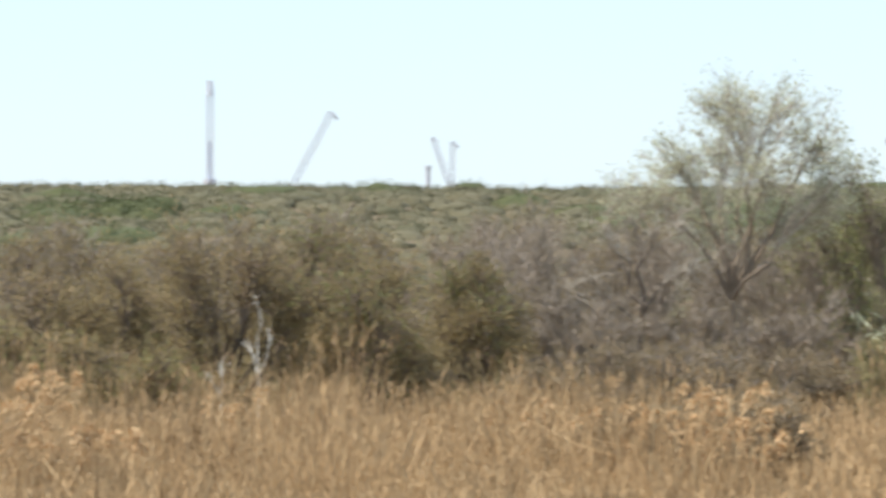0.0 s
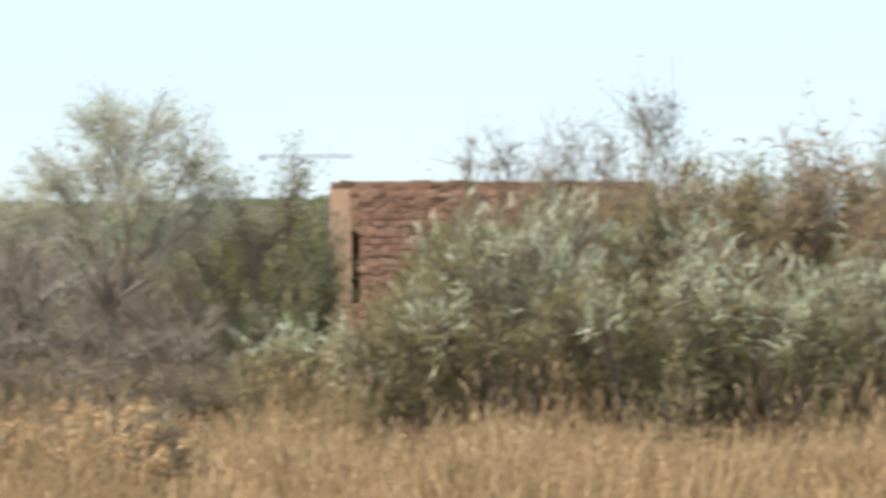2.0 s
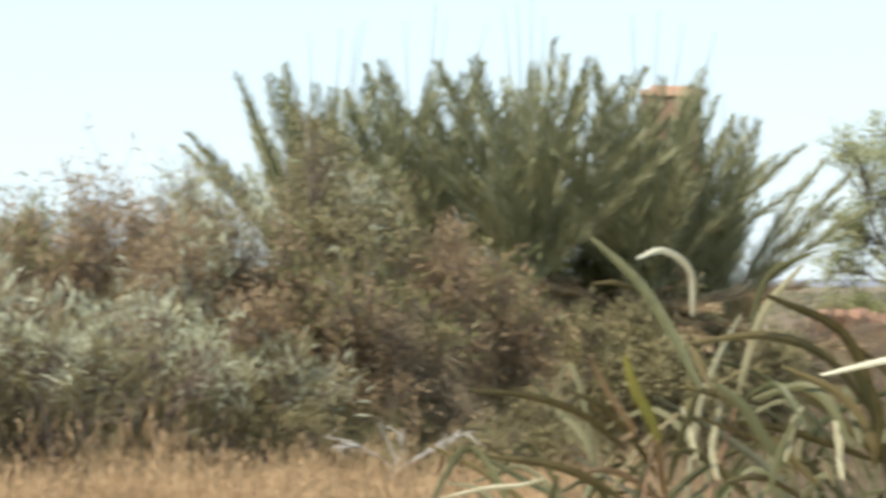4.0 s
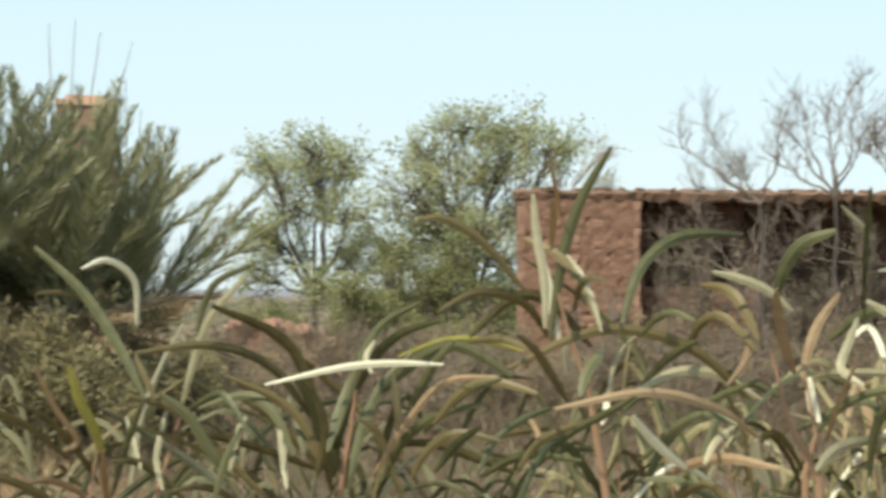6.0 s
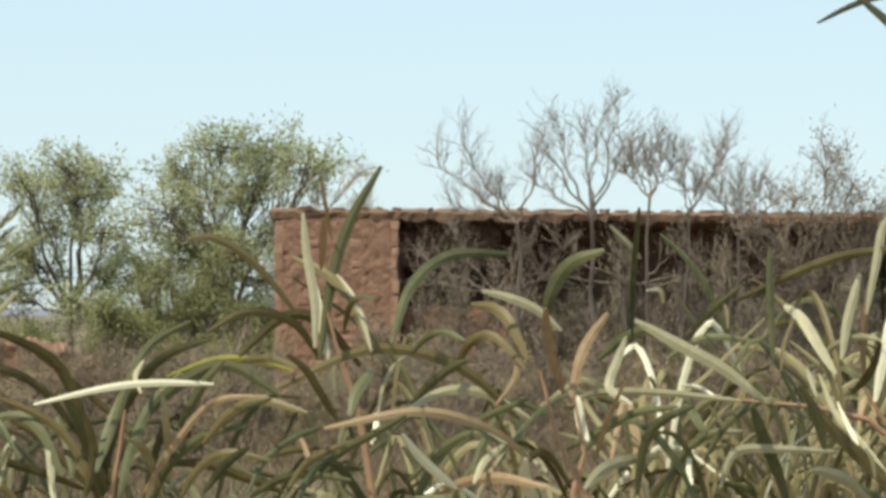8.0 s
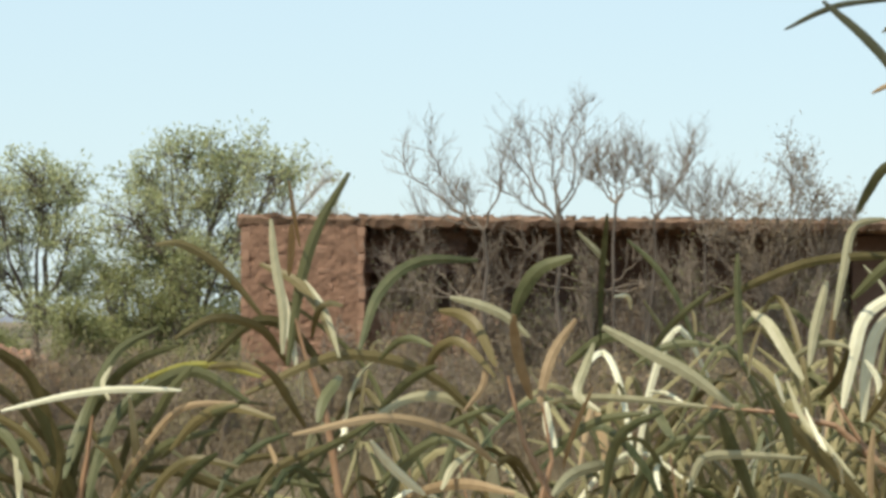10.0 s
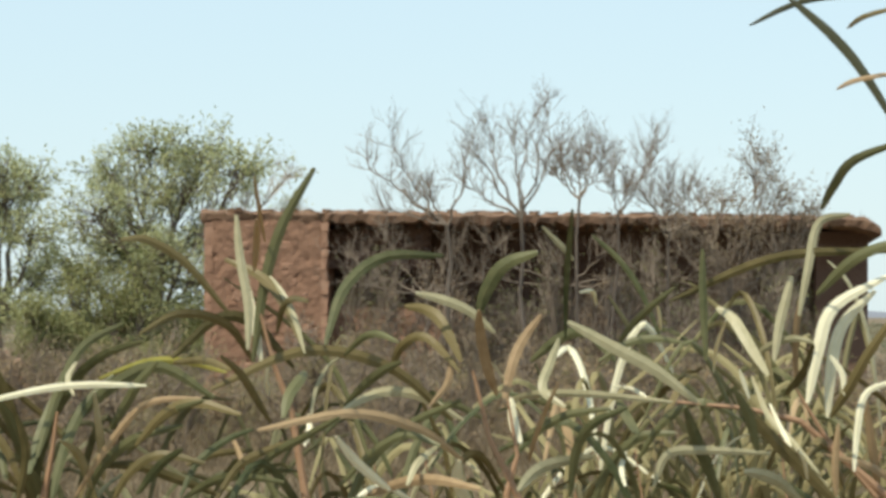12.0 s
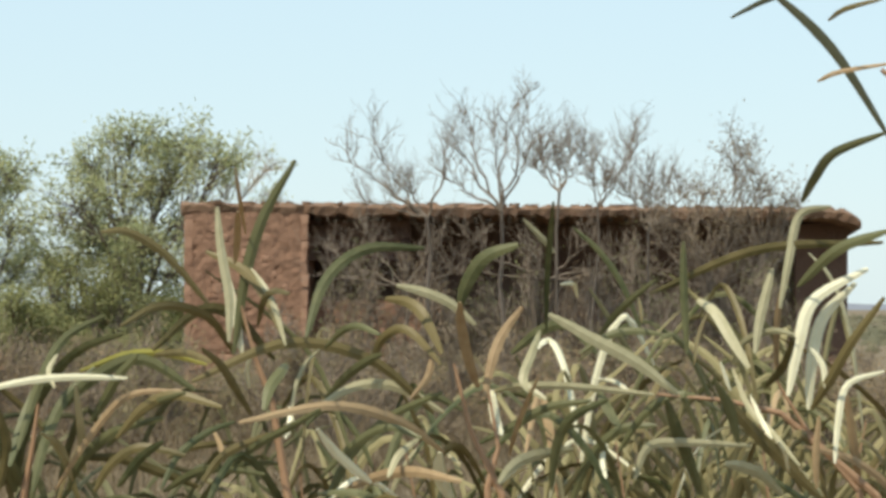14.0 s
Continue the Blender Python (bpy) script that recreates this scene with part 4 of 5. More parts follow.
dead_tree(35.75, 46, 0.12, (-0.05, 2.75), ((-1.05, 3.75), (-0.72, 4.0), (-0.55, 3.3), (-0.3, 3.35), (0.2, 3.8), (-0.85, 3.15)), 140)
dead_tree(36.87, 46.5, 0.02, (0.0, 2.85), ((-0.62, 4.05), (-0.42, 4.25), (-0.1, 4.05), (0.15, 4.35), (0.3, 4.5), (0.4, 4.0), (-0.75, 3.5)), 141)
dead_tree(37.77, 46.5, 0.0, (0.02, 3.1), ((-0.2, 3.85), (0.15, 3.95), (0.35, 3.8), (0.0, 3.7), (-0.3, 3.65)), 142, 0.026, 5)
dead_tree(38.4, 46.8, -0.1, (0.0, 2.9), ((0.46, 3.95), (0.5, 3.85), (-0.1, 3.5), (0.1, 3.4)), 143, 0.022, 4)
dead_tree(39.2, 47, 0.0, (0.0, 2.6), ((-0.3, 3.35), (0.0, 3.5), (0.25, 3.4), (0.45, 3.3), (-0.1, 3.2)), 144, 0.022, 4)
dead_tree(38.0, 48.6, -0.5, (-0.3, 2.0), ((-1.9, 2.35), (-1.4, 2.75), (0.9, 2.55), (1.4, 2.3), (0.3, 2.75), (-0.6, 2.6)), 145, 0.024, 3)
dead_tree(35.2, 48.4, 0.2, (0.1, 1.9), ((-0.9, 2.6), (-0.4, 2.85), (0.5, 2.7), (1.0, 2.3), (-0.8, 2.2)), 146, 0.022, 3)
dead_tree(40.0, 48.5, 0.2, (0.1, 1.9), ((-1.2, 2.5), (-0.5, 2.65), (0.6, 2.5), (1.1, 2.6), (0.0, 2.3)), 147, 0.022, 3)
bush("withered_bush", 40.45, 48.5, [(0.0, 3.65, 0.4, 0.25), (-0.45, 3.3, 0.35, 0.25), (0.45, 3.3, 0.35, 0.3), (-0.75, 2.95, 0.3, 0.25), (0.75, 2.95, 0.3, 0.25), (0.0, 3.0, 0.5, 0.3), (-0.3, 2.3, 0.5, 0.4), (0.4, 2.3, 0.5, 0.4), (0.1, 1.5, 0.6, 0.5)],
     "tall withered bush with tan leaves", DEADT, M_BARK, M_DRYLEAF, 150, tips=26, fine=4, per=3, size=0.05, width=0.018, thick=0.03, twig=0.005)
DRY = "dry shrubs before the ruin"
for i in range(46):
    az = 26.3 + 17.5 * (i + R.random()) / 46
    d = R.uniform(36, 47)
    h = min(R.uniform(0.8, 1.45), 1.6)
    shrub("dry_shrub", az, d, h, R.uniform(0.6, 0.9), "low withered brown shrub of tangled twigs", DRY, M_BARK, (M_DRYLEAF, M_SILVER, M_RUST)[i % 3], 160 + i, 9, tips=28, per=3, fine=3, size=0.045, width=0.012, thick=0.014)
for i, (az, d, h, w) in enumerate(((34.5, 48.8, 2.6, 0.5), (35.3, 49, 2.2, 0.7), (36.4, 49, 1.9, 0.7), (37.6, 49, 2.1, 0.7), (38.8, 48.6, 2.5, 0.6), (40.0, 48.4, 2.3, 0.8), (41.3, 48.6, 2.1, 0.7), (33.2, 48, 1.6, 0.7), (39.4, 47, 1.9, 0.8), (35.9, 48.5, 2.2, 0.6), (37.1, 48.6, 2.3, 0.7), (38.2, 48.4, 2.2, 0.7), (40.7, 48, 2.2, 0.7))):
    shrub("tangled_bush", az, d, h, w, "bare tangled bush leaning into the porch", DRY, M_BARK, M_RUST if i % 2 else M_OLIVE, 210 + i, 12, tips=26, per=1, fine=4, size=0.045, width=0.012, thick=0.016, twig=0.005)


# ---- palm clump ----
def frond_mesh(seed, length, dry=False):
    """A feather leaf: a bent rib with two rows of stiff leaflets."""
    rng = np.random.default_rng(seed)
    s = Soup()
    n = 50
    t = np.linspace(0, 1, n)
    bend = rng.uniform(0.01, 0.1)
    rib = np.stack([t * length * (1 - 0.25 * bend * t), 0 * t, -bend * length * t ** 2.2], 1)
    s.tube([tuple(p) for p in rib[::6]], [0.016 * (1 - 0.75 * k / 9) for k in range(len(rib[::6]))], 4)
    at_ = rib[5:]
    k = len(at_)
    u = np.linspace(0, 1, k)
    prof = np.clip(0.35 + 3 * u, 0, 1) * (1 - 0.75 * u ** 2.5)
    for sgn in (-1, 1):
        for lay_ in range(2):
            ll = 0.36 * prof * rng.uniform(0.8, 1.15, k)
            d = np.stack([np.full(k, 0.85) + rng.normal(size=k) * 0.08, sgn * (0.45 + 0.06 * rng.normal(size=k)), 0.14 + 0.14 * rng.normal(size=k) - 0.25 * lay_], 1)
            d /= np.linalg.norm(d, axis=1, keepdims=True)
            s.blades(at_, at_ + d * ll[:, None], 0.017, 0.0)
    return s.mesh("frond", M_PALMDRY if dry else M_PALM)


FRONDS = [frond_mesh(200 + k, 1.9) for k in range(6)]
DRYFRONDS = [frond_mesh(220 + k, 1.4, True) for k in range(3)]


def palm(az, d, crown, count, reach, seed, label):
    rng = random.Random(seed)
    ob = thing("date_palm", at(az, d), label, "palm", "palm clump")
    s = Soup()
    zs = [0, 0.3 * crown, 0.6 * crown, crown]
    s.tube([(0, 0, z) for z in zs], [0.24, 0.2, 0.19, 0.16], 10)
    for k in range(60):
        w, z = 2.4 * k, crown * (0.1 + 0.9 * k / 60)
        p = Vector((0.19 * math.cos(w), 0.19 * math.sin(w), z))
        s.tube([p, p + Vector((0.09 * math.cos(w), 0.09 * math.sin(w), 0.14))], [0.04, 0.015], 4)
    part("trunk", s, M_PALMDRY, ob)
    for k in range(count):
        w = 2.39996 * k + rng.uniform(-0.3, 0.3)
        f = k / count
        tilt = math.radians(88 - 52 * f ** 1.2 + rng.uniform(-6, 6))
        fr = new("frond", rng.choice(FRONDS))
        fr.parent = ob
        sc = reach * rng.uniform(0.85, 1.1) / 1.9
        fr.matrix_local = Matrix.LocRotScale((0.08 * math.cos(w), 0.08 * math.sin(w), crown), Euler((0, -tilt, w), "XYZ"), (sc, sc, sc))
    for k in range(4):
        w, lean = rng.uniform(0, 6.28), rng.uniform(0.05, 0.3)
        sp = Soup()
        tip = Vector((lean * math.cos(w), lean * math.sin(w), 1)) * reach * rng.uniform(1.1, 1.32)
        base = Vector((0, 0, crown))
        sp.tube([base, base + tip * 0.5, base + tip], [0.014, 0.011, 0.003], 5)
        part("spear_leaf", sp, M_PALM, ob)
    for k in range(26):
        w = 2.39996 * k + 1 + rng.uniform(-0.3, 0.3)
        fr = new("dead_frond", rng.choice(DRYFRONDS))
        fr.parent = ob
        tilt = math.radians(rng.uniform(-65, 22))
        fr.matrix_local = Matrix.LocRotScale((0.1 * math.cos(w), 0.1 * math.sin(w), crown - 0.12), Euler((0, -tilt, w), "XYZ"), (1, 1, 1))


palm(19.5, 33.5, 1.5, 28, 2.0, 1, "young date palm half hidden behind wattle")
palm(21.0, 33.0, 1.55, 30, 2.0, 2, "stout date palm with stiff upright green fronds")
palm(22.8, 32.6, 1.6, 34, 2.05, 3, "stout date palm with stiff grey-green fronds")
palm(24.6, 33.2, 1.5, 38, 2.05, 4, "date palm with fronds arching sideways")
palm(25.7, 33.9, 1.25, 28, 1.8, 5, "lower date palm at the edge of the clump")
BLEACHED = "bleached dead plant standing bare in the grass"
bush("dead_stalk", -2.75, 29.2, [(0.0, 1.1, 0.05, 0.1), (0.1, 0.8, 0.08, 0.08), (-0.1, 0.7, 0.08, 0.08)], BLEACHED, "", M_BLEACH, None, 301, category="dead plant", fork=(0.0, 0.45), stems=1, tips=4, fine=1,
     thick=0.009, twig=0.004, pieces=("stalk", "leaf"))
bush("dead_stalk", -3.35, 28.8, [(-0.12, 0.5, 0.1, 0.06), (0.06, 0.55, 0.08, 0.06)], BLEACHED, "", M_BLEACH, None, 302, category="dead plant", fork=(0.0, 0.3), stems=1, tips=4, fine=1,
     thick=0.010, twig=0.004, pieces=("stalk", "leaf"))


# ---- wattle shrubs close before the camera ----
AHEAD, ASIDE = way(33, 0), way(123, 0)


def near(s, z, depth=0.0):
    """A place in the near shrub: s cm to the side and z cm up, 3 m off, depth cm further."""
    k = 3.0 + depth / 100
    return AHEAD * k + ASIDE * (s / 100 * k / 3.0) + Vector((0, 0, EYE + (z / 100 - EYE) * k / 3.0))


def curve(pts, n):
    """n + 1 places on a smooth line through the points."""
    q = [2 * pts[0] - pts[1]] + list(pts) + [2 * pts[-1] - pts[-2]]
    out = []
    for i in range(n + 1):
        u = i / n * (len(pts) - 1)
        k = min(int(u), len(pts) - 2)
        t = u - k
        a, b, c, d = q[k:k + 4]
        out.append(0.5 * (2 * b + t * (c - a) + t * t * (2 * a - 5 * b + 4 * c - d) + t ** 3 * (3 * b - a - 3 * c + d)))
    return out


def blade(pts, width, rng, turn=None):
    """A long narrow leaf bent through the points, thicker along its midrib, narrowing to both ends."""
    n = 13
    line = curve(pts, n)
    v, f = [], []
    roll = rng.uniform(-0.9, 0.9) if turn is None else turn
    for i, p in enumerate(line):
        t = i / n
        d = (line[min(i + 1, n)] - line[max(i - 1, 0)]).normalized()
        side = d.cross(AHEAD).normalized()
        side = Matrix.Rotation(roll + 0.5 * (t - 0.5) * roll, 3, d) @ side
        out = d.cross(side)
        w = width / 2 * max(0.08, (math.sin(math.pi * (0.03 + 0.93 * t)) ** 0.5) * (1.0 - 0.08 * t))
        th = 0.16 * w + 0.0003
        v += [p + side * w, p + out * th, p - side * w, p - out * th]
    for i in range(n):
        for k in range(4):
            q, r = i * 4 + k, i * 4 + (k + 1) % 4
            f.append((q, q + 4, r + 4, r))
    f += [(0, 1, 2, 3), (n * 4 + 3, n * 4 + 2, n * 4 + 1, n * 4)]
    return [tuple(p) for p in v], f


SHRUB_A = thing("wattle_shrub", near(-45, 0), "near wattle shrub with long curved green leaves", "shrub", "near wattles")
SHRUB_B = thing("wattle_shrub", near(25, 0), "near wattle shrub with long green leaves, some coloured as sunlit", "shrub", "near wattles")
SHRUB_A.matrix_world = Matrix.Translation(Vector((near(-45, 0).x, near(-45, 0).y, 0)))
SHRUB_B.matrix_world = Matrix.Translation(Vector((near(25, 0).x, near(25, 0).y, 0)))
TONE = {"g": M_LEAF, "o": M_LEAFOLIVE, "p": M_LEAFPALE, "w": M_LEAFSUNLIT, "t": M_LEAFTAN, "y": M_LEAFLIME, "d": M_LEAFDARK}
LR = random.Random(5)


def hang(verts, faces, mat, s, name="leaf", on=None):
    ob = SHRUB_A if s < -16 else SHRUB_B
    o = Vector(ob.matrix_world.translation)
    sp = Soup()
    sp.add([tuple(Vector(v) - o) for v in verts], faces)
    return part(name, sp, mat, on or ob, smooth=False)


def phyllode(tone, width, *pts):
    """One leaf of the shrub from its foot to its tip through places (side, up) in cm."""
    d0, d1 = LR.uniform(-4, 6), LR.uniform(-8, 4)
    k = len(pts) - 1
    line = [near(s, z, d0 + (d1 - d0) * i / k) for i, (s, z) in enumerate(pts)]
    v, f = blade(line, width * 0.98 / 100, LR, LR.uniform(-0.3, 0.3))
    hang(v, f, TONE[tone], pts[0][0])


def stem(pts, r0, r1, depth=2.0):
    q = [near(s, z, depth) for s, z in pts]
    o = Vector((SHRUB_A if pts[-1][0] < -16 else SHRUB_B).matrix_world.translation)
    sp = Soup()
    n = len(q)
    sp.tube([p - o for p in q], [r0 + (r1 - r0) * (i / (n - 1)) ** 0.45 for i in range(n)], 7)
    return part("stem", sp, M_TWIG, SHRUB_A if pts[-1][0] < -16 else SHRUB_B)


# tone 'w' marks leaves whose sun highlight is painted as cream
phyllode('g', 1.03, (-2.2, 156.2), (-1.2, 162.8), (0.3, 167.7), (2.9, 172.3))
phyllode('o', 0.85, (-4.2, 160.2), (-7.7, 164.3), (-10.9, 166.3), (-13.2, 166.3))
phyllode('p', 0.85, (-2.6, 157.2), (-2.6, 160.9), (-3.3, 165.1), (-3.6, 168.4))
phyllode('w', 0.85, (-1.5, 156.2), (-2, 159), (-2.6, 161.8), (-2.9, 163.3))
phyllode('t', 0.66, (-2.1, 163.7), (-1.9, 166.1), (-1.9, 168))
phyllode('t', 0.38, (-1.2, 166.1), (-1.7, 168.9), (-2.1, 171.6))
phyllode('o', 0.94, (1.9, 157.6), (0.5, 160.9), (-1.6, 163.3), (-4.5, 164.7))
phyllode('p', 0.56, (2.1, 156.9), (1.2, 160), (0.3, 161.8), (-0.8, 163.3))
phyllode('o', 0.66, (-0.2, 158.6), (0.3, 160.7), (1.2, 161.4), (2.4, 161.2))
phyllode('o', 0.85, (-2.1, 156.2), (-4.4, 159.3), (-8.2, 160.2), (-11.6, 158.5))
phyllode('o', 1.03, (1.2, 155.7), (-2.1, 159.3), (-5.1, 159.8), (-8.9, 156.5))
phyllode('o', 1.03, (14.4, 151.3), (9.2, 155.7), (2.1, 157.1), (-5.7, 153.9))
phyllode('g', 1.03, (3.8, 157.6), (5.4, 162.3), (8.7, 164.9), (13.6, 165))
phyllode('g', 1.31, (16.5, 160), (17.3, 162.3), (18.8, 164.3), (21.5, 165.3))
phyllode('t', 0.94, (18.1, 153.4), (17.3, 155.7), (16.7, 158.6), (16.6, 160.5))
phyllode('p', 0.85, (17.9, 158.6), (15.8, 160.4), (13.4, 161.4), (11.3, 161.9))
phyllode('o', 1.03, (15.1, 156.2), (13.6, 159.3), (12.2, 160.5), (10.4, 160.8))
phyllode('t', 0.94, (18.6, 152.4), (19.3, 155.7), (20.2, 157.9), (21.8, 160.1))
phyllode('p', 1.13, (34.9, 152.8), (31.3, 155.5), (27.6, 157.5), (24, 159.5))
phyllode('p', 0.75, (32.8, 152.8), (25.7, 153.5), (21.4, 153.5), (19.4, 153.1))
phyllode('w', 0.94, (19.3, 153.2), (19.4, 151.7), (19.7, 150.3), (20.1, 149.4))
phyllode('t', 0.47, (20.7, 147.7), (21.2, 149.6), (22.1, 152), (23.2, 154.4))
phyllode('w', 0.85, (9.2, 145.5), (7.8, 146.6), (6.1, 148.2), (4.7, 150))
phyllode('t', 0.94, (15.3, 148), (11.5, 150.6), (5.9, 151.9), (-1.8, 150.5))
phyllode('o', 0.94, (-5.1, 145.2), (-8.6, 146.5), (-11.9, 147.6), (-15.5, 147.6))
phyllode('g', 1.13, (-18, 150.2), (-14.2, 153.9), (-10, 155.8), (-5.4, 153.2))
phyllode('g', 0.85, (-20, 148.3), (-18.4, 153.4), (-16.3, 157.4), (-12.9, 159.4))
phyllode('g', 0.85, (-19.1, 150.6), (-17, 154.6), (-14.5, 156.8), (-11.3, 157.9))
phyllode('w', 0.66, (-11, 154.2), (-15.6, 154.3), (-19.8, 153.9), (-25.9, 152.5))
phyllode('p', 0.75, (-14.5, 146.4), (-14.7, 148.7), (-14.9, 150.6), (-15.3, 153.7))
phyllode('t', 0.66, (-17, 144.8), (-14.2, 149.2), (-11, 152.7), (-6.5, 153.2))
phyllode('o', 0.94, (-11.9, 149.2), (-9.6, 151.8), (-7, 152.8), (-3.2, 151.8))
phyllode('y', 0.66, (-4.4, 155.3), (-7.7, 156.2), (-11, 156.2), (-14.9, 154.8))
phyllode('o', 0.75, (-4, 155.5), (-6.3, 156.3), (-9.1, 156.1))
phyllode('o', 0.75, (-0.7, 151.1), (-2.1, 153.4), (-3.3, 155.3), (-4.9, 156.7))
phyllode('g', 1.13, (-20.3, 144.8), (-21, 147.8), (-22.1, 151.1), (-23.6, 153.4))
phyllode('g', 0.94, (-20.7, 146.9), (-19.8, 150.2), (-18.4, 153.4), (-17, 155.8))
phyllode('t', 0.47, (-3, 146.4), (-3.2, 148.3), (-4, 150.1))
phyllode('o', 0.66, (-7.7, 147.6), (-5.8, 148.4), (-4.2, 148.7), (-2.1, 148.9))
phyllode('g', 0.75, (-3, 146.4), (-0.2, 148.7), (2.4, 150.1), (5, 151.6))
phyllode('g', 1.03, (0.3, 151.5), (0.8, 153.4), (1.7, 154.7), (2.2, 155.4))
phyllode('p', 0.38, (2.6, 151.3), (2.9, 153.4), (3.8, 155.5), (5, 156.6))
phyllode('g', 0.85, (5.4, 152.5), (7.1, 154.3), (8.7, 155.5), (10.1, 156.2))
phyllode('o', 0.85, (9.2, 155.3), (10.2, 157.5), (12.2, 158.2), (15.1, 155.3))
phyllode('g', 0.66, (5.4, 156.7), (6.8, 158.1), (8.2, 158.5), (9.9, 157.8))
phyllode('p', 0.94, (15.3, 151.3), (11.5, 153.4), (8.2, 153.6), (5, 152))
phyllode('g', 0.94, (-14, 150.6), (-12.8, 152.5), (-11.7, 154.4), (-10.1, 156.2))
phyllode('p', 0.85, (43.4, 160), (44.2, 164.2), (45.1, 167.8), (47.7, 168.5))
phyllode('p', 0.94, (41.3, 156.2), (41.7, 159), (42.3, 161.4), (42.8, 163.3))
phyllode('t', 0.66, (43.2, 153.8), (43.1, 157.1), (43.3, 160), (43.9, 162.8))
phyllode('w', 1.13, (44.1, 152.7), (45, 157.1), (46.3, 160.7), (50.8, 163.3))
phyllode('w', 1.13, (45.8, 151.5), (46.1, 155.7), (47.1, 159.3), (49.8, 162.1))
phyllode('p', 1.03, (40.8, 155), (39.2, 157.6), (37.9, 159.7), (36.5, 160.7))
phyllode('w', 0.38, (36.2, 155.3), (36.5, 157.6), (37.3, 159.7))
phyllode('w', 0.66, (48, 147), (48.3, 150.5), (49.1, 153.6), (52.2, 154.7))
phyllode('o', 1.22, (47, 143.9), (43.7, 147.2), (40.8, 150.1), (38.3, 153.1))
phyllode('p', 0.85, (31.2, 145.7), (32.3, 148.4), (35.1, 148.8), (41, 148.5))
phyllode('g', 1.22, (36.8, 144.4), (35.6, 147.7), (34.6, 150.1), (33.8, 152.4))
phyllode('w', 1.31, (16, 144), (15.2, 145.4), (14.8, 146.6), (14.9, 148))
phyllode('t', 1.03, (6.8, 144.9), (10.1, 146.1), (12.9, 146.4), (16.7, 145.6))
phyllode('p', 1.13, (19.8, 145.4), (21.2, 147), (23.1, 147.8), (26.4, 148.3))
phyllode('g', 0.75, (35.6, 156.2), (35.4, 160), (35.3, 163.3), (35.3, 165.6))
phyllode('g', 0.56, (23.8, 158.1), (23.9, 162.8), (24.2, 166.6), (24.4, 168.9))
phyllode('p', 0.56, (24.5, 164.6), (23.6, 165.7), (21.9, 167.4))
phyllode('g', 0.56, (31.8, 158.1), (30.2, 161.9), (28.3, 164.7), (26.1, 166.7))
phyllode('g', 0.66, (28.3, 157.8), (29.5, 159.3), (30.9, 160.7), (33, 162.4))
phyllode('g', 0.75, (26.6, 156.2), (29, 157.7), (31.1, 158.1), (33.5, 157.8))
phyllode('w', 0.42, (26.4, 160.9), (26.1, 162), (25, 162))
phyllode('o', 0.94, (46, 151.5), (47.5, 153.8), (49.4, 157.1), (52.2, 160.9))
phyllode('t', 0.66, (46.5, 144.9), (46.4, 147.7), (46.7, 151))
phyllode('p', 1.03, (43.6, 144.4), (41.8, 146.1), (40.1, 146.8), (38.7, 147))
phyllode('w', 0.38, (39.2, 153.1), (38.8, 154.3), (38.4, 155.5))
phyllode('w', 0.38, (30.9, 153), (29.4, 153.9), (27.8, 154.1))
phyllode('w', 0.33, (31.8, 158.8), (31.7, 160), (31.5, 160.9))
phyllode('p', 0.56, (45.1, 146.8), (42.7, 149.6), (40.8, 151.7), (39.4, 155))
phyllode('w', 0.42, (42.7, 149.1), (42, 150.3), (40.9, 152.7))
phyllode('g', 0.94, (24.2, 144.9), (24.7, 148.7), (26.1, 151), (29, 152.4))
phyllode('g', 0.85, (18.1, 148.7), (20.9, 150.1), (23.8, 151.7), (27.6, 152.3))
phyllode('g', 0.75, (5, 145.9), (7.8, 148.7), (10.6, 150.1), (13.4, 149.2))
phyllode('w', 0.56, (2.1, 149.2), (2.5, 150.6), (2.4, 151.8))
phyllode('w', 0.42, (-0.9, 153.4), (-1.1, 154.8), (-0.8, 156.2))
phyllode('p', 0.66, (10.6, 145.9), (11.5, 147.8), (13.2, 149.2))
phyllode('g', 0.85, (29.9, 150.1), (29, 151.5), (28, 153.4))
phyllode('t', 0.66, (12.5, 152.5), (13.9, 154.3), (14.4, 156.2), (14.9, 157.6))
phyllode('g', 0.94, (39.9, 148.6), (39.2, 151.5), (38, 153.8))
phyllode('w', 0.47, (28.8, 145.8), (28.5, 147.3), (28.9, 148.7))
phyllode('g', 1.03, (20.9, 156.2), (23.3, 158.1), (25.7, 158.6), (28, 156.2))
phyllode('p', 0.85, (23.8, 152.4), (21.9, 153.9), (22.6, 156.2), (23.3, 158.1))
phyllode('w', 0.42, (44.1, 146.3), (43.8, 147.9), (43.2, 148.9))
phyllode('w', 0.38, (26.6, 147.3), (26.2, 148.7))
phyllode('g', 0.66, (-8.2, 145), (-6.8, 147.8), (-4.4, 149.7), (-2.1, 150.6))
phyllode('g', 0.85, (-22.6, 146.4), (-23.1, 149.2), (-24, 151.6))
phyllode('p', 0.47, (-17, 153.4), (-17.5, 154.8), (-16.8, 156.2))
phyllode('t', 0.85, (50.1, 144.9), (49.6, 148.6), (48.9, 153.4))
phyllode('o', 0.85, (42.2, 153.4), (43.7, 155.2), (44.6, 157.6))
phyllode('w', 0.56, (47.2, 153.4), (47, 155.2), (46, 156.7))
phyllode('p', 0.66, (39.4, 155.3), (40.3, 157.1), (42.7, 158.1), (44.6, 157.8))
phyllode('g', 1.03, (-36, 151.3), (-38.1, 155.5), (-41.2, 160.2), (-45.3, 164))
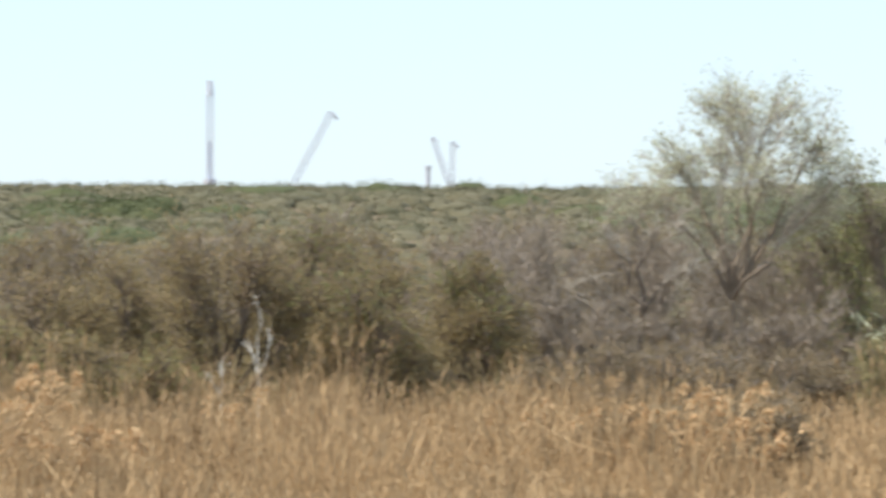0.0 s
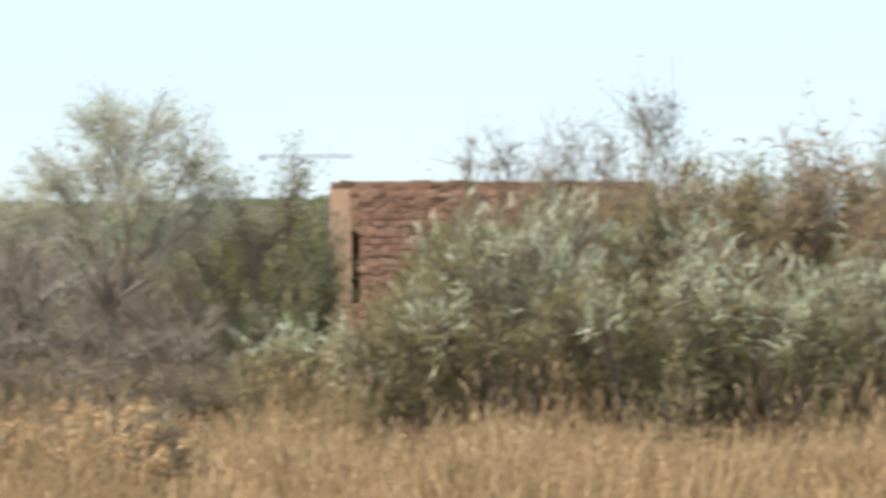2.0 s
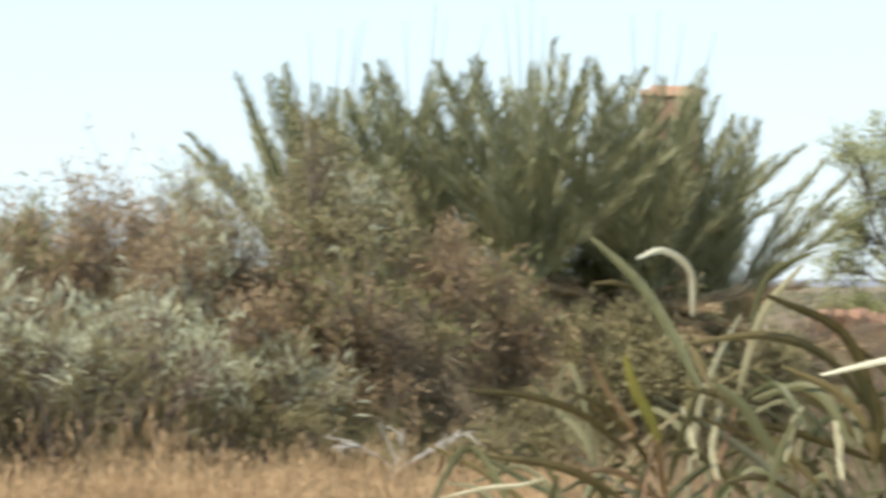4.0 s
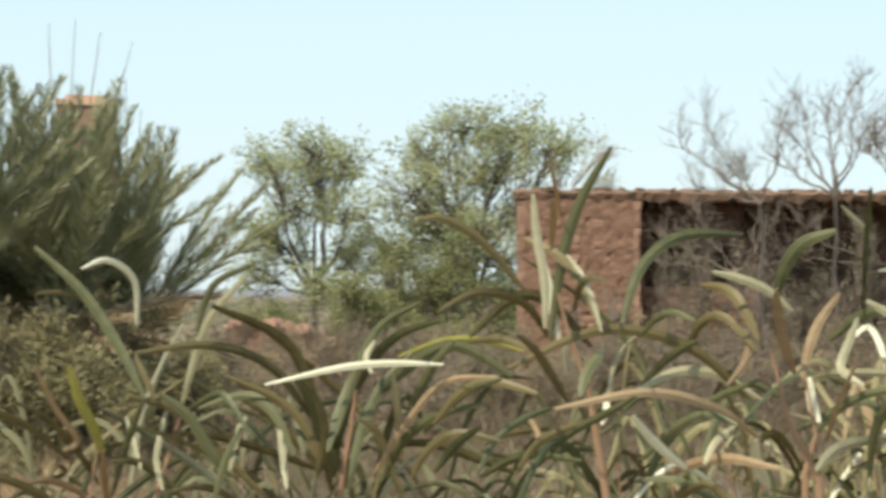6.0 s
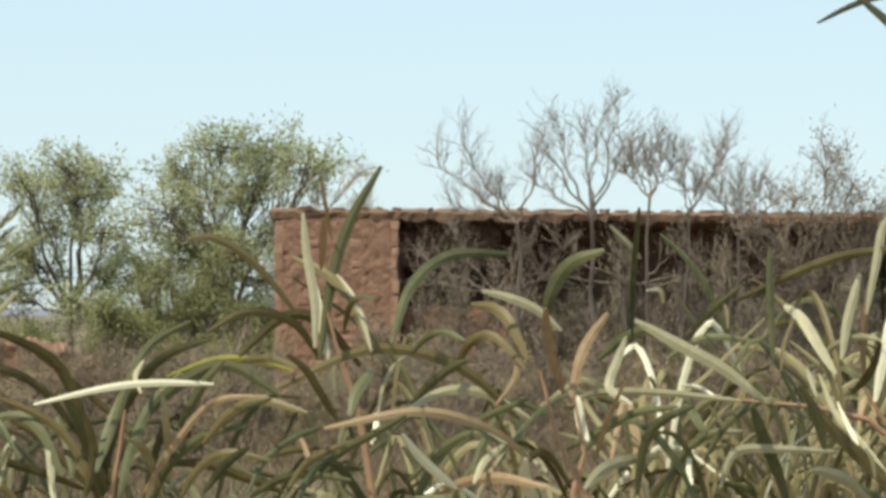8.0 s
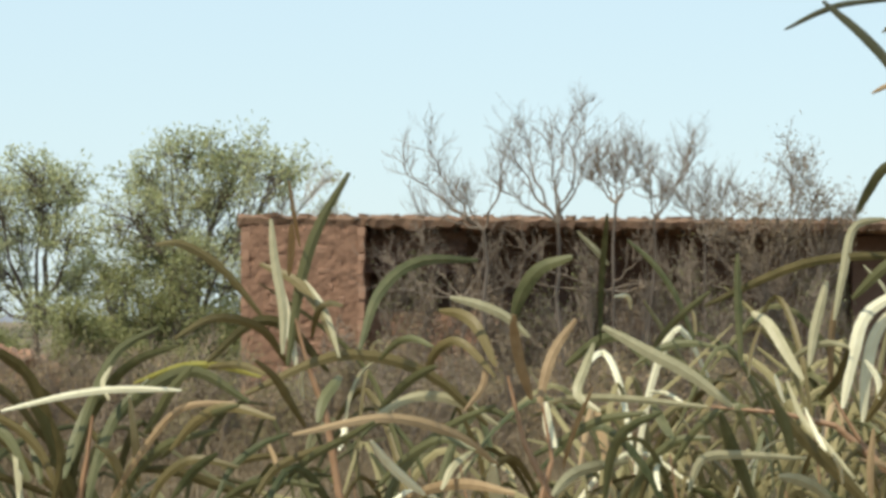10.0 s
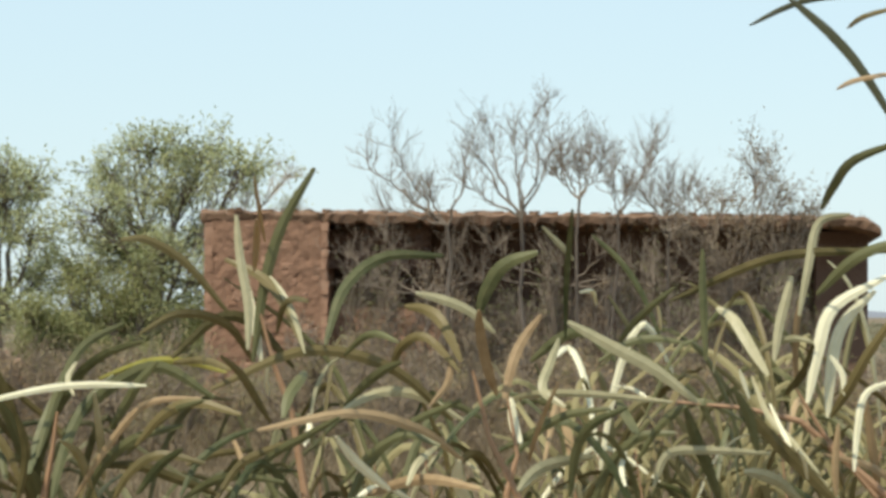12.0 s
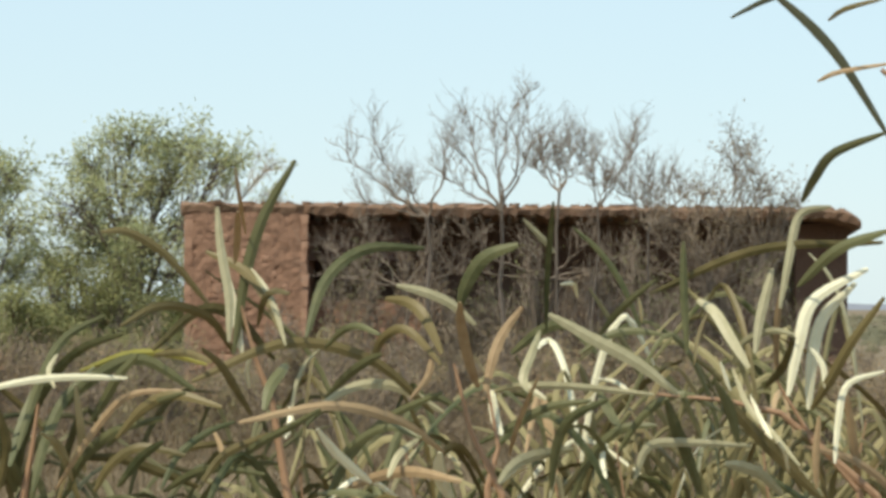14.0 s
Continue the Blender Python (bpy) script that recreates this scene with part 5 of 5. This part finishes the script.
phyllode('w', 0.66, (-36.7, 157.4), (-36.9, 161.2), (-39.1, 162.9), (-41.3, 162.2))
phyllode('o', 0.47, (-41.2, 159.5), (-43.1, 160.2), (-45.2, 160.1))
phyllode('p', 0.85, (-32.9, 150.8), (-31.7, 155.1), (-30.3, 158.4), (-27.4, 161.7))
phyllode('g', 0.66, (-31.7, 156.5), (-31, 159.3), (-29.8, 161.2), (-26.7, 162.6))
phyllode('o', 1.13, (-20.4, 143.4), (-21.6, 149.9), (-24.1, 156), (-30.4, 159.1))
phyllode('o', 0.85, (-21.8, 149.5), (-25.6, 154.1), (-30.7, 155.8), (-37, 155.1))
phyllode('y', 1.03, (-39.5, 146.5), (-40.3, 148.9), (-41.5, 151.2), (-42.4, 154.1))
phyllode('t', 0.66, (-38.9, 141.8), (-39.3, 144.1), (-39.5, 147))
phyllode('o', 0.75, (-42.4, 146.2), (-46, 149.1), (-50.4, 150.6), (-55.5, 151.1))
phyllode('o', 0.66, (-39.8, 144.1), (-41.7, 147), (-44.1, 149.6), (-47, 151.1))
phyllode('o', 0.85, (-42.2, 141.7), (-45.5, 143.7), (-48.9, 144.9), (-53.9, 145.5))
phyllode('p', 0.47, (-58.2, 141.9), (-54.3, 142.8), (-51.3, 143.1), (-49.2, 143.7))
phyllode('o', 0.94, (-25.6, 142.9), (-30, 147.1), (-33.1, 150.3), (-37.3, 151.5))
phyllode('g', 0.66, (-32.4, 150.4), (-30.5, 151.5), (-29.1, 151.4), (-27, 148))
phyllode('w', 0.66, (-35.2, 151.3), (-36, 153.2), (-36.7, 154.9))
phyllode('o', 0.75, (-20.9, 145.3), (-23.2, 147.6), (-25.6, 149.9), (-27.9, 151.3))
phyllode('p', 0.56, (-24.1, 143.8), (-24.4, 146.2), (-24.2, 148))
phyllode('w', 0.52, (-28, 144.7), (-27.8, 146.6), (-27.4, 148.7))
phyllode('o', 0.66, (-27.4, 142.1), (-29.8, 143.6), (-31.7, 144), (-34.1, 143.5))
phyllode('t', 0.66, (-39.3, 141.8), (-41.7, 143.6), (-44.1, 144.5), (-46.5, 144.1))
phyllode('p', 0.47, (-36.3, 145.4), (-36.9, 147.5), (-37.6, 149.8))
phyllode('o', 0.42, (-27.9, 144.3), (-31.2, 147), (-34.1, 148.2), (-36.5, 149))
phyllode('g', 0.75, (-38.8, 143.2), (-37.4, 147.9), (-36, 151.3))
phyllode('t', 0.66, (-42.7, 147), (-41.7, 147.9), (-43.6, 150.7), (-45.3, 154.1))
phyllode('g', 0.85, (-19, 143.4), (-18.1, 148.1), (-16.7, 151.8), (-14.3, 154.2))
phyllode('g', 0.66, (-30.3, 142.3), (-29.3, 146.1), (-27.9, 149))
phyllode('o', 0.75, (-32.2, 142.3), (-34.5, 144.7), (-36.9, 146.1), (-38.8, 146))
phyllode('w', 0.42, (-24.9, 143.3), (-25.3, 144.7), (-26, 145.7))
phyllode('p', 0.56, (-34.5, 143.7), (-35, 146.5), (-34.1, 150.8))
phyllode('g', 0.75, (-18.1, 142), (-19.5, 145.3), (-20.9, 147.6), (-22.7, 149))
phyllode('o', 0.85, (-21.4, 146.2), (-22.6, 149), (-24.9, 151.3), (-29.2, 153.2))
phyllode('o', 0.75, (-21.2, 145.3), (-24.9, 146.7), (-29.6, 148.1), (-33.4, 148.5))
phyllode('g', 1.03, (-28.7, 144.8), (-30.6, 147.1), (-32.4, 149.9), (-34.8, 151.8))
phyllode('g', 0.94, (-23.5, 146.7), (-25.4, 150.4), (-27.7, 151.6), (-31.5, 150.5))
phyllode('p', 0.56, (-28.9, 145.3), (-28.2, 148.5), (-27.5, 149.9))
phyllode('p', 0.47, (-24.5, 145.7), (-24.7, 148.5), (-24.9, 149.5))
phyllode('g', 0.94, (-16, 144.8), (-14.6, 147.6), (-11.8, 149.9), (-8, 150.9))
phyllode('g', 0.75, (-12.7, 148.5), (-10.9, 150.4), (-9, 152), (-6.2, 153))
phyllode('g', 0.85, (-11.8, 145.2), (-9.9, 147.6), (-8, 149))
phyllode('p', 0.66, (-15.5, 145.7), (-16.5, 148.5), (-18.1, 149.7))
phyllode('g', 1.03, (-20.2, 144.8), (-19.8, 148.5), (-18.4, 152.3), (-15.6, 156))
phyllode('g', 0.94, (-18.8, 144.8), (-17.9, 148.5), (-16.3, 152.3), (-13.7, 155.1))
phyllode('o', 0.85, (-21.6, 144.8), (-20.9, 148.5), (-21.7, 151.8))
phyllode('o', 0.85, (-13.7, 144.8), (-12.3, 147.1), (-9.9, 148.5), (-6.2, 147.8))
phyllode('g', 0.85, (-8, 144.8), (-5.7, 146.2), (-3.3, 146.7), (0.4, 146.2))
phyllode('o', 0.75, (-5.2, 144.8), (-3.3, 147.6), (-0.5, 149), (2.8, 149.9))
phyllode('o', 0.85, (32.5, 161.2), (41.6, 164.9), (52.1, 165.5))
phyllode('g', 1.03, (44.9, 161.8), (48.3, 164.9), (52.6, 166.5))
phyllode('g', 0.94, (45.3, 168.9), (46.3, 170.8), (48, 173), (52.3, 174.7))
# overhanging branch drawn as two leaf blades, its silhouette dark by colour
phyllode('d', 1.03, (42.5, 186.7), (46.1, 183.6), (48.9, 180.3), (52.7, 174.2))
phyllode('d', 0.56, (39.3, 184.3), (42.3, 185.8), (45.2, 186.6), (52.3, 187.2))
phyllode('t', 0.47, (46.6, 179), (48.5, 179.8), (53.2, 180.6))
phyllode('o', 0.47, (47.5, 184.1), (49, 185.1), (52.3, 186))

stem([(27, 0), (52, 60), (58, 130), (51.5, 144.3), (43.5, 151.2), (38.8, 152.3), (33.1, 152.8)], 0.011, 0.0012)
stem([(25, 0), (22, 80), (20.1, 144.4), (17.5, 149.8), (16.1, 155.4)], 0.010, 0.0012)
stem([(24, 0), (8, 80), (3, 140), (1.0, 152.2), (-0.4, 155.9), (-1.8, 161)], 0.010, 0.001)
stem([(26, 0), (20, 90), (18.9, 145.1), (19.8, 148.4), (18.9, 153.6)], 0.009, 0.001)
stem([(-43, 0), (-26, 90), (-19.5, 144.7), (-18.8, 148.5), (-18.1, 154)], 0.010, 0.001)
stem([(28, 0), (52, 100), (50.1, 144.6), (45.4, 150.2), (43.1, 154.0)], 0.009, 0.001)
stem([(29, 0), (70, 90), (72, 150), (62, 172), (52, 180)], 0.012, 0.002, -4)
stem([(-45, 0), (-40, 90), (-36, 140), (-33, 150)], 0.010, 0.001)
stem([(-46, 0), (-50, 80), (-42, 135), (-40, 147)], 0.010, 0.001)


SHOOT_TONES = (M_LEAF,) * 5 + (M_LEAFOLIVE,) * 4 + (M_LEAFPALE, M_LEAFTAN, M_LEAFSUNLIT)


def shoot(s, top, depth, leaves, joined, droop):
    """An upright shoot from the shrub's foot with leaves arching off its upper part."""
    rng = LR
    ob = SHRUB_A if s < -16 else SHRUB_B
    foot = 25 + rng.uniform(-8, 8) if s > -16 else -45 + rng.uniform(-8, 8)
    lean = rng.uniform(-5, 5)
    twig_ob = None
    if not joined:
        twig_ob = stem([(foot, 0), ((foot + s) / 2, top * 0.55), (s - lean, top - 22), (s, top)], 0.006, 0.0008, depth)
    for k in range(leaves):
        t = k / max(1, leaves - 1)
        z = top - 1 - 26 * t * rng.uniform(0.7, 1.2)
        x = s - lean * (top - z) / 22
        sgn = rng.choice((-1, 1))
        ln = rng.uniform(9, 17)
        outw = rng.uniform(0.15, 0.9) * ln * sgn
        rise = ln * rng.uniform(0.35, 0.95)
        fall = droop * rng.uniform(-0.3, 0.7) * ln
        dp = depth + rng.uniform(-8, 8)
        bow = (near(x, z, depth), near(x + outw * 0.25, z + rise * 0.62, (depth + dp) / 2), near(x + outw * 0.6, z + rise * 0.95, dp), near(x + outw, z + rise - fall, dp + rng.uniform(-4, 4)))
        v, f = blade(bow, rng.uniform(0.45, 0.85) / 100, rng)
        if joined:
            joined.add([tuple(Vector(p) - ob.matrix_world.translation) for p in v], f)
        else:
            hang(v, f, rng.choice(SHOOT_TONES), s, on=twig_ob)


for i in range(17):
    s = 2 + 56 * (i + LR.random()) / 17
    shoot(s, LR.uniform(138, 148) + 4 * smooth(5, 40, s), LR.uniform(5, 20), 9, None, 0.8)
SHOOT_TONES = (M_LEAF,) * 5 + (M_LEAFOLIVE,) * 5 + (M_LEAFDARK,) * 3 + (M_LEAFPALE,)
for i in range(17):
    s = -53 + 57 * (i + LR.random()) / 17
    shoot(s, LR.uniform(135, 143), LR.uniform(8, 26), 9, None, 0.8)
# left-hand inner leaves take the shade-coloured copy, right-hand ones the lighter
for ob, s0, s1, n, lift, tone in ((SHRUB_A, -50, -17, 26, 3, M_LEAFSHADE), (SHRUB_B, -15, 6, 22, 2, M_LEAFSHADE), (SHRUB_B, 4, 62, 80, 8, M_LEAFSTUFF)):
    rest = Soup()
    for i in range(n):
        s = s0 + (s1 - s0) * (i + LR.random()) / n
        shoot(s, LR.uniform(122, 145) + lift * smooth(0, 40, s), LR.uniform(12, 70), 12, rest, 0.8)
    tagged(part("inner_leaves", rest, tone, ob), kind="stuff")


# ---- dry thistles in the grass ----
def thistle(az, d, h, count, seed):
    rng = random.Random(seed)
    ob = thing("dry_thistle", at(az, d), "dry tan thistle with clustered papery heads", "thistle", "dry thistles", -radians(az))
    s = Soup()
    heads = []
    s.tube([(0, 0, 0), (0.02, 0, h * 0.35), (0, 0, h * 0.6)], [0.012, 0.01, 0.008], 5)
    for k in range(count):
        w = rng.uniform(0, 6.28)
        r = h * rng.uniform(0.1, 1.0)
        e = Vector((r * math.cos(w), 0.6 * r * math.sin(w), h * rng.uniform(0.45, 1.0)))
        a = Vector((0, 0, h * rng.uniform(0.15, 0.5)))
        c = Soup()
        c.tube([a, a.lerp(e, 0.5) + Vector((0, 0, -0.03)), e], [0.007, 0.005, 0.004], 4)
        heads.append((e, part("side_stalk", c, M_THISTLE, ob)))
    part("stalk", s, M_THISTLE, ob)
    for e, stalk_ob in heads:
        c = Soup()
        n = 34
        u = np.array([[rng.gauss(0, 1), rng.gauss(0, 1), rng.gauss(0.3, 1)] for k in range(n)])
        u /= np.linalg.norm(u, axis=1, keepdims=True)
        b = np.array(e) + u * 0.016
        c.blades(b, b + u * np.array([[rng.uniform(0.02, 0.05)] for k in range(n)]), 0.022, 0.0)
        part("flower_head", c, M_THISTLE, stalk_ob)


thistle(4.2, 22.5, 0.64, 42, 1)
thistle(3.15, 22.6, 0.84, 4, 7)
thistle(-6.9, 22.0, 0.8, 34, 2)
thistle(-5.35, 22.0, 0.42, 22, 3)
thistle(-3.2, 24.5, 0.55, 9, 4)
thistle(5.3, 22.5, 0.42, 12, 5)
thistle(1.6, 24.5, 0.5, 6, 6)


# ---- stones of the walls ----
for ob, blocks, rng, pick in STONE_JOBS:
    lay(ob, Matrix(), blocks, rng, 260, pick=pick)
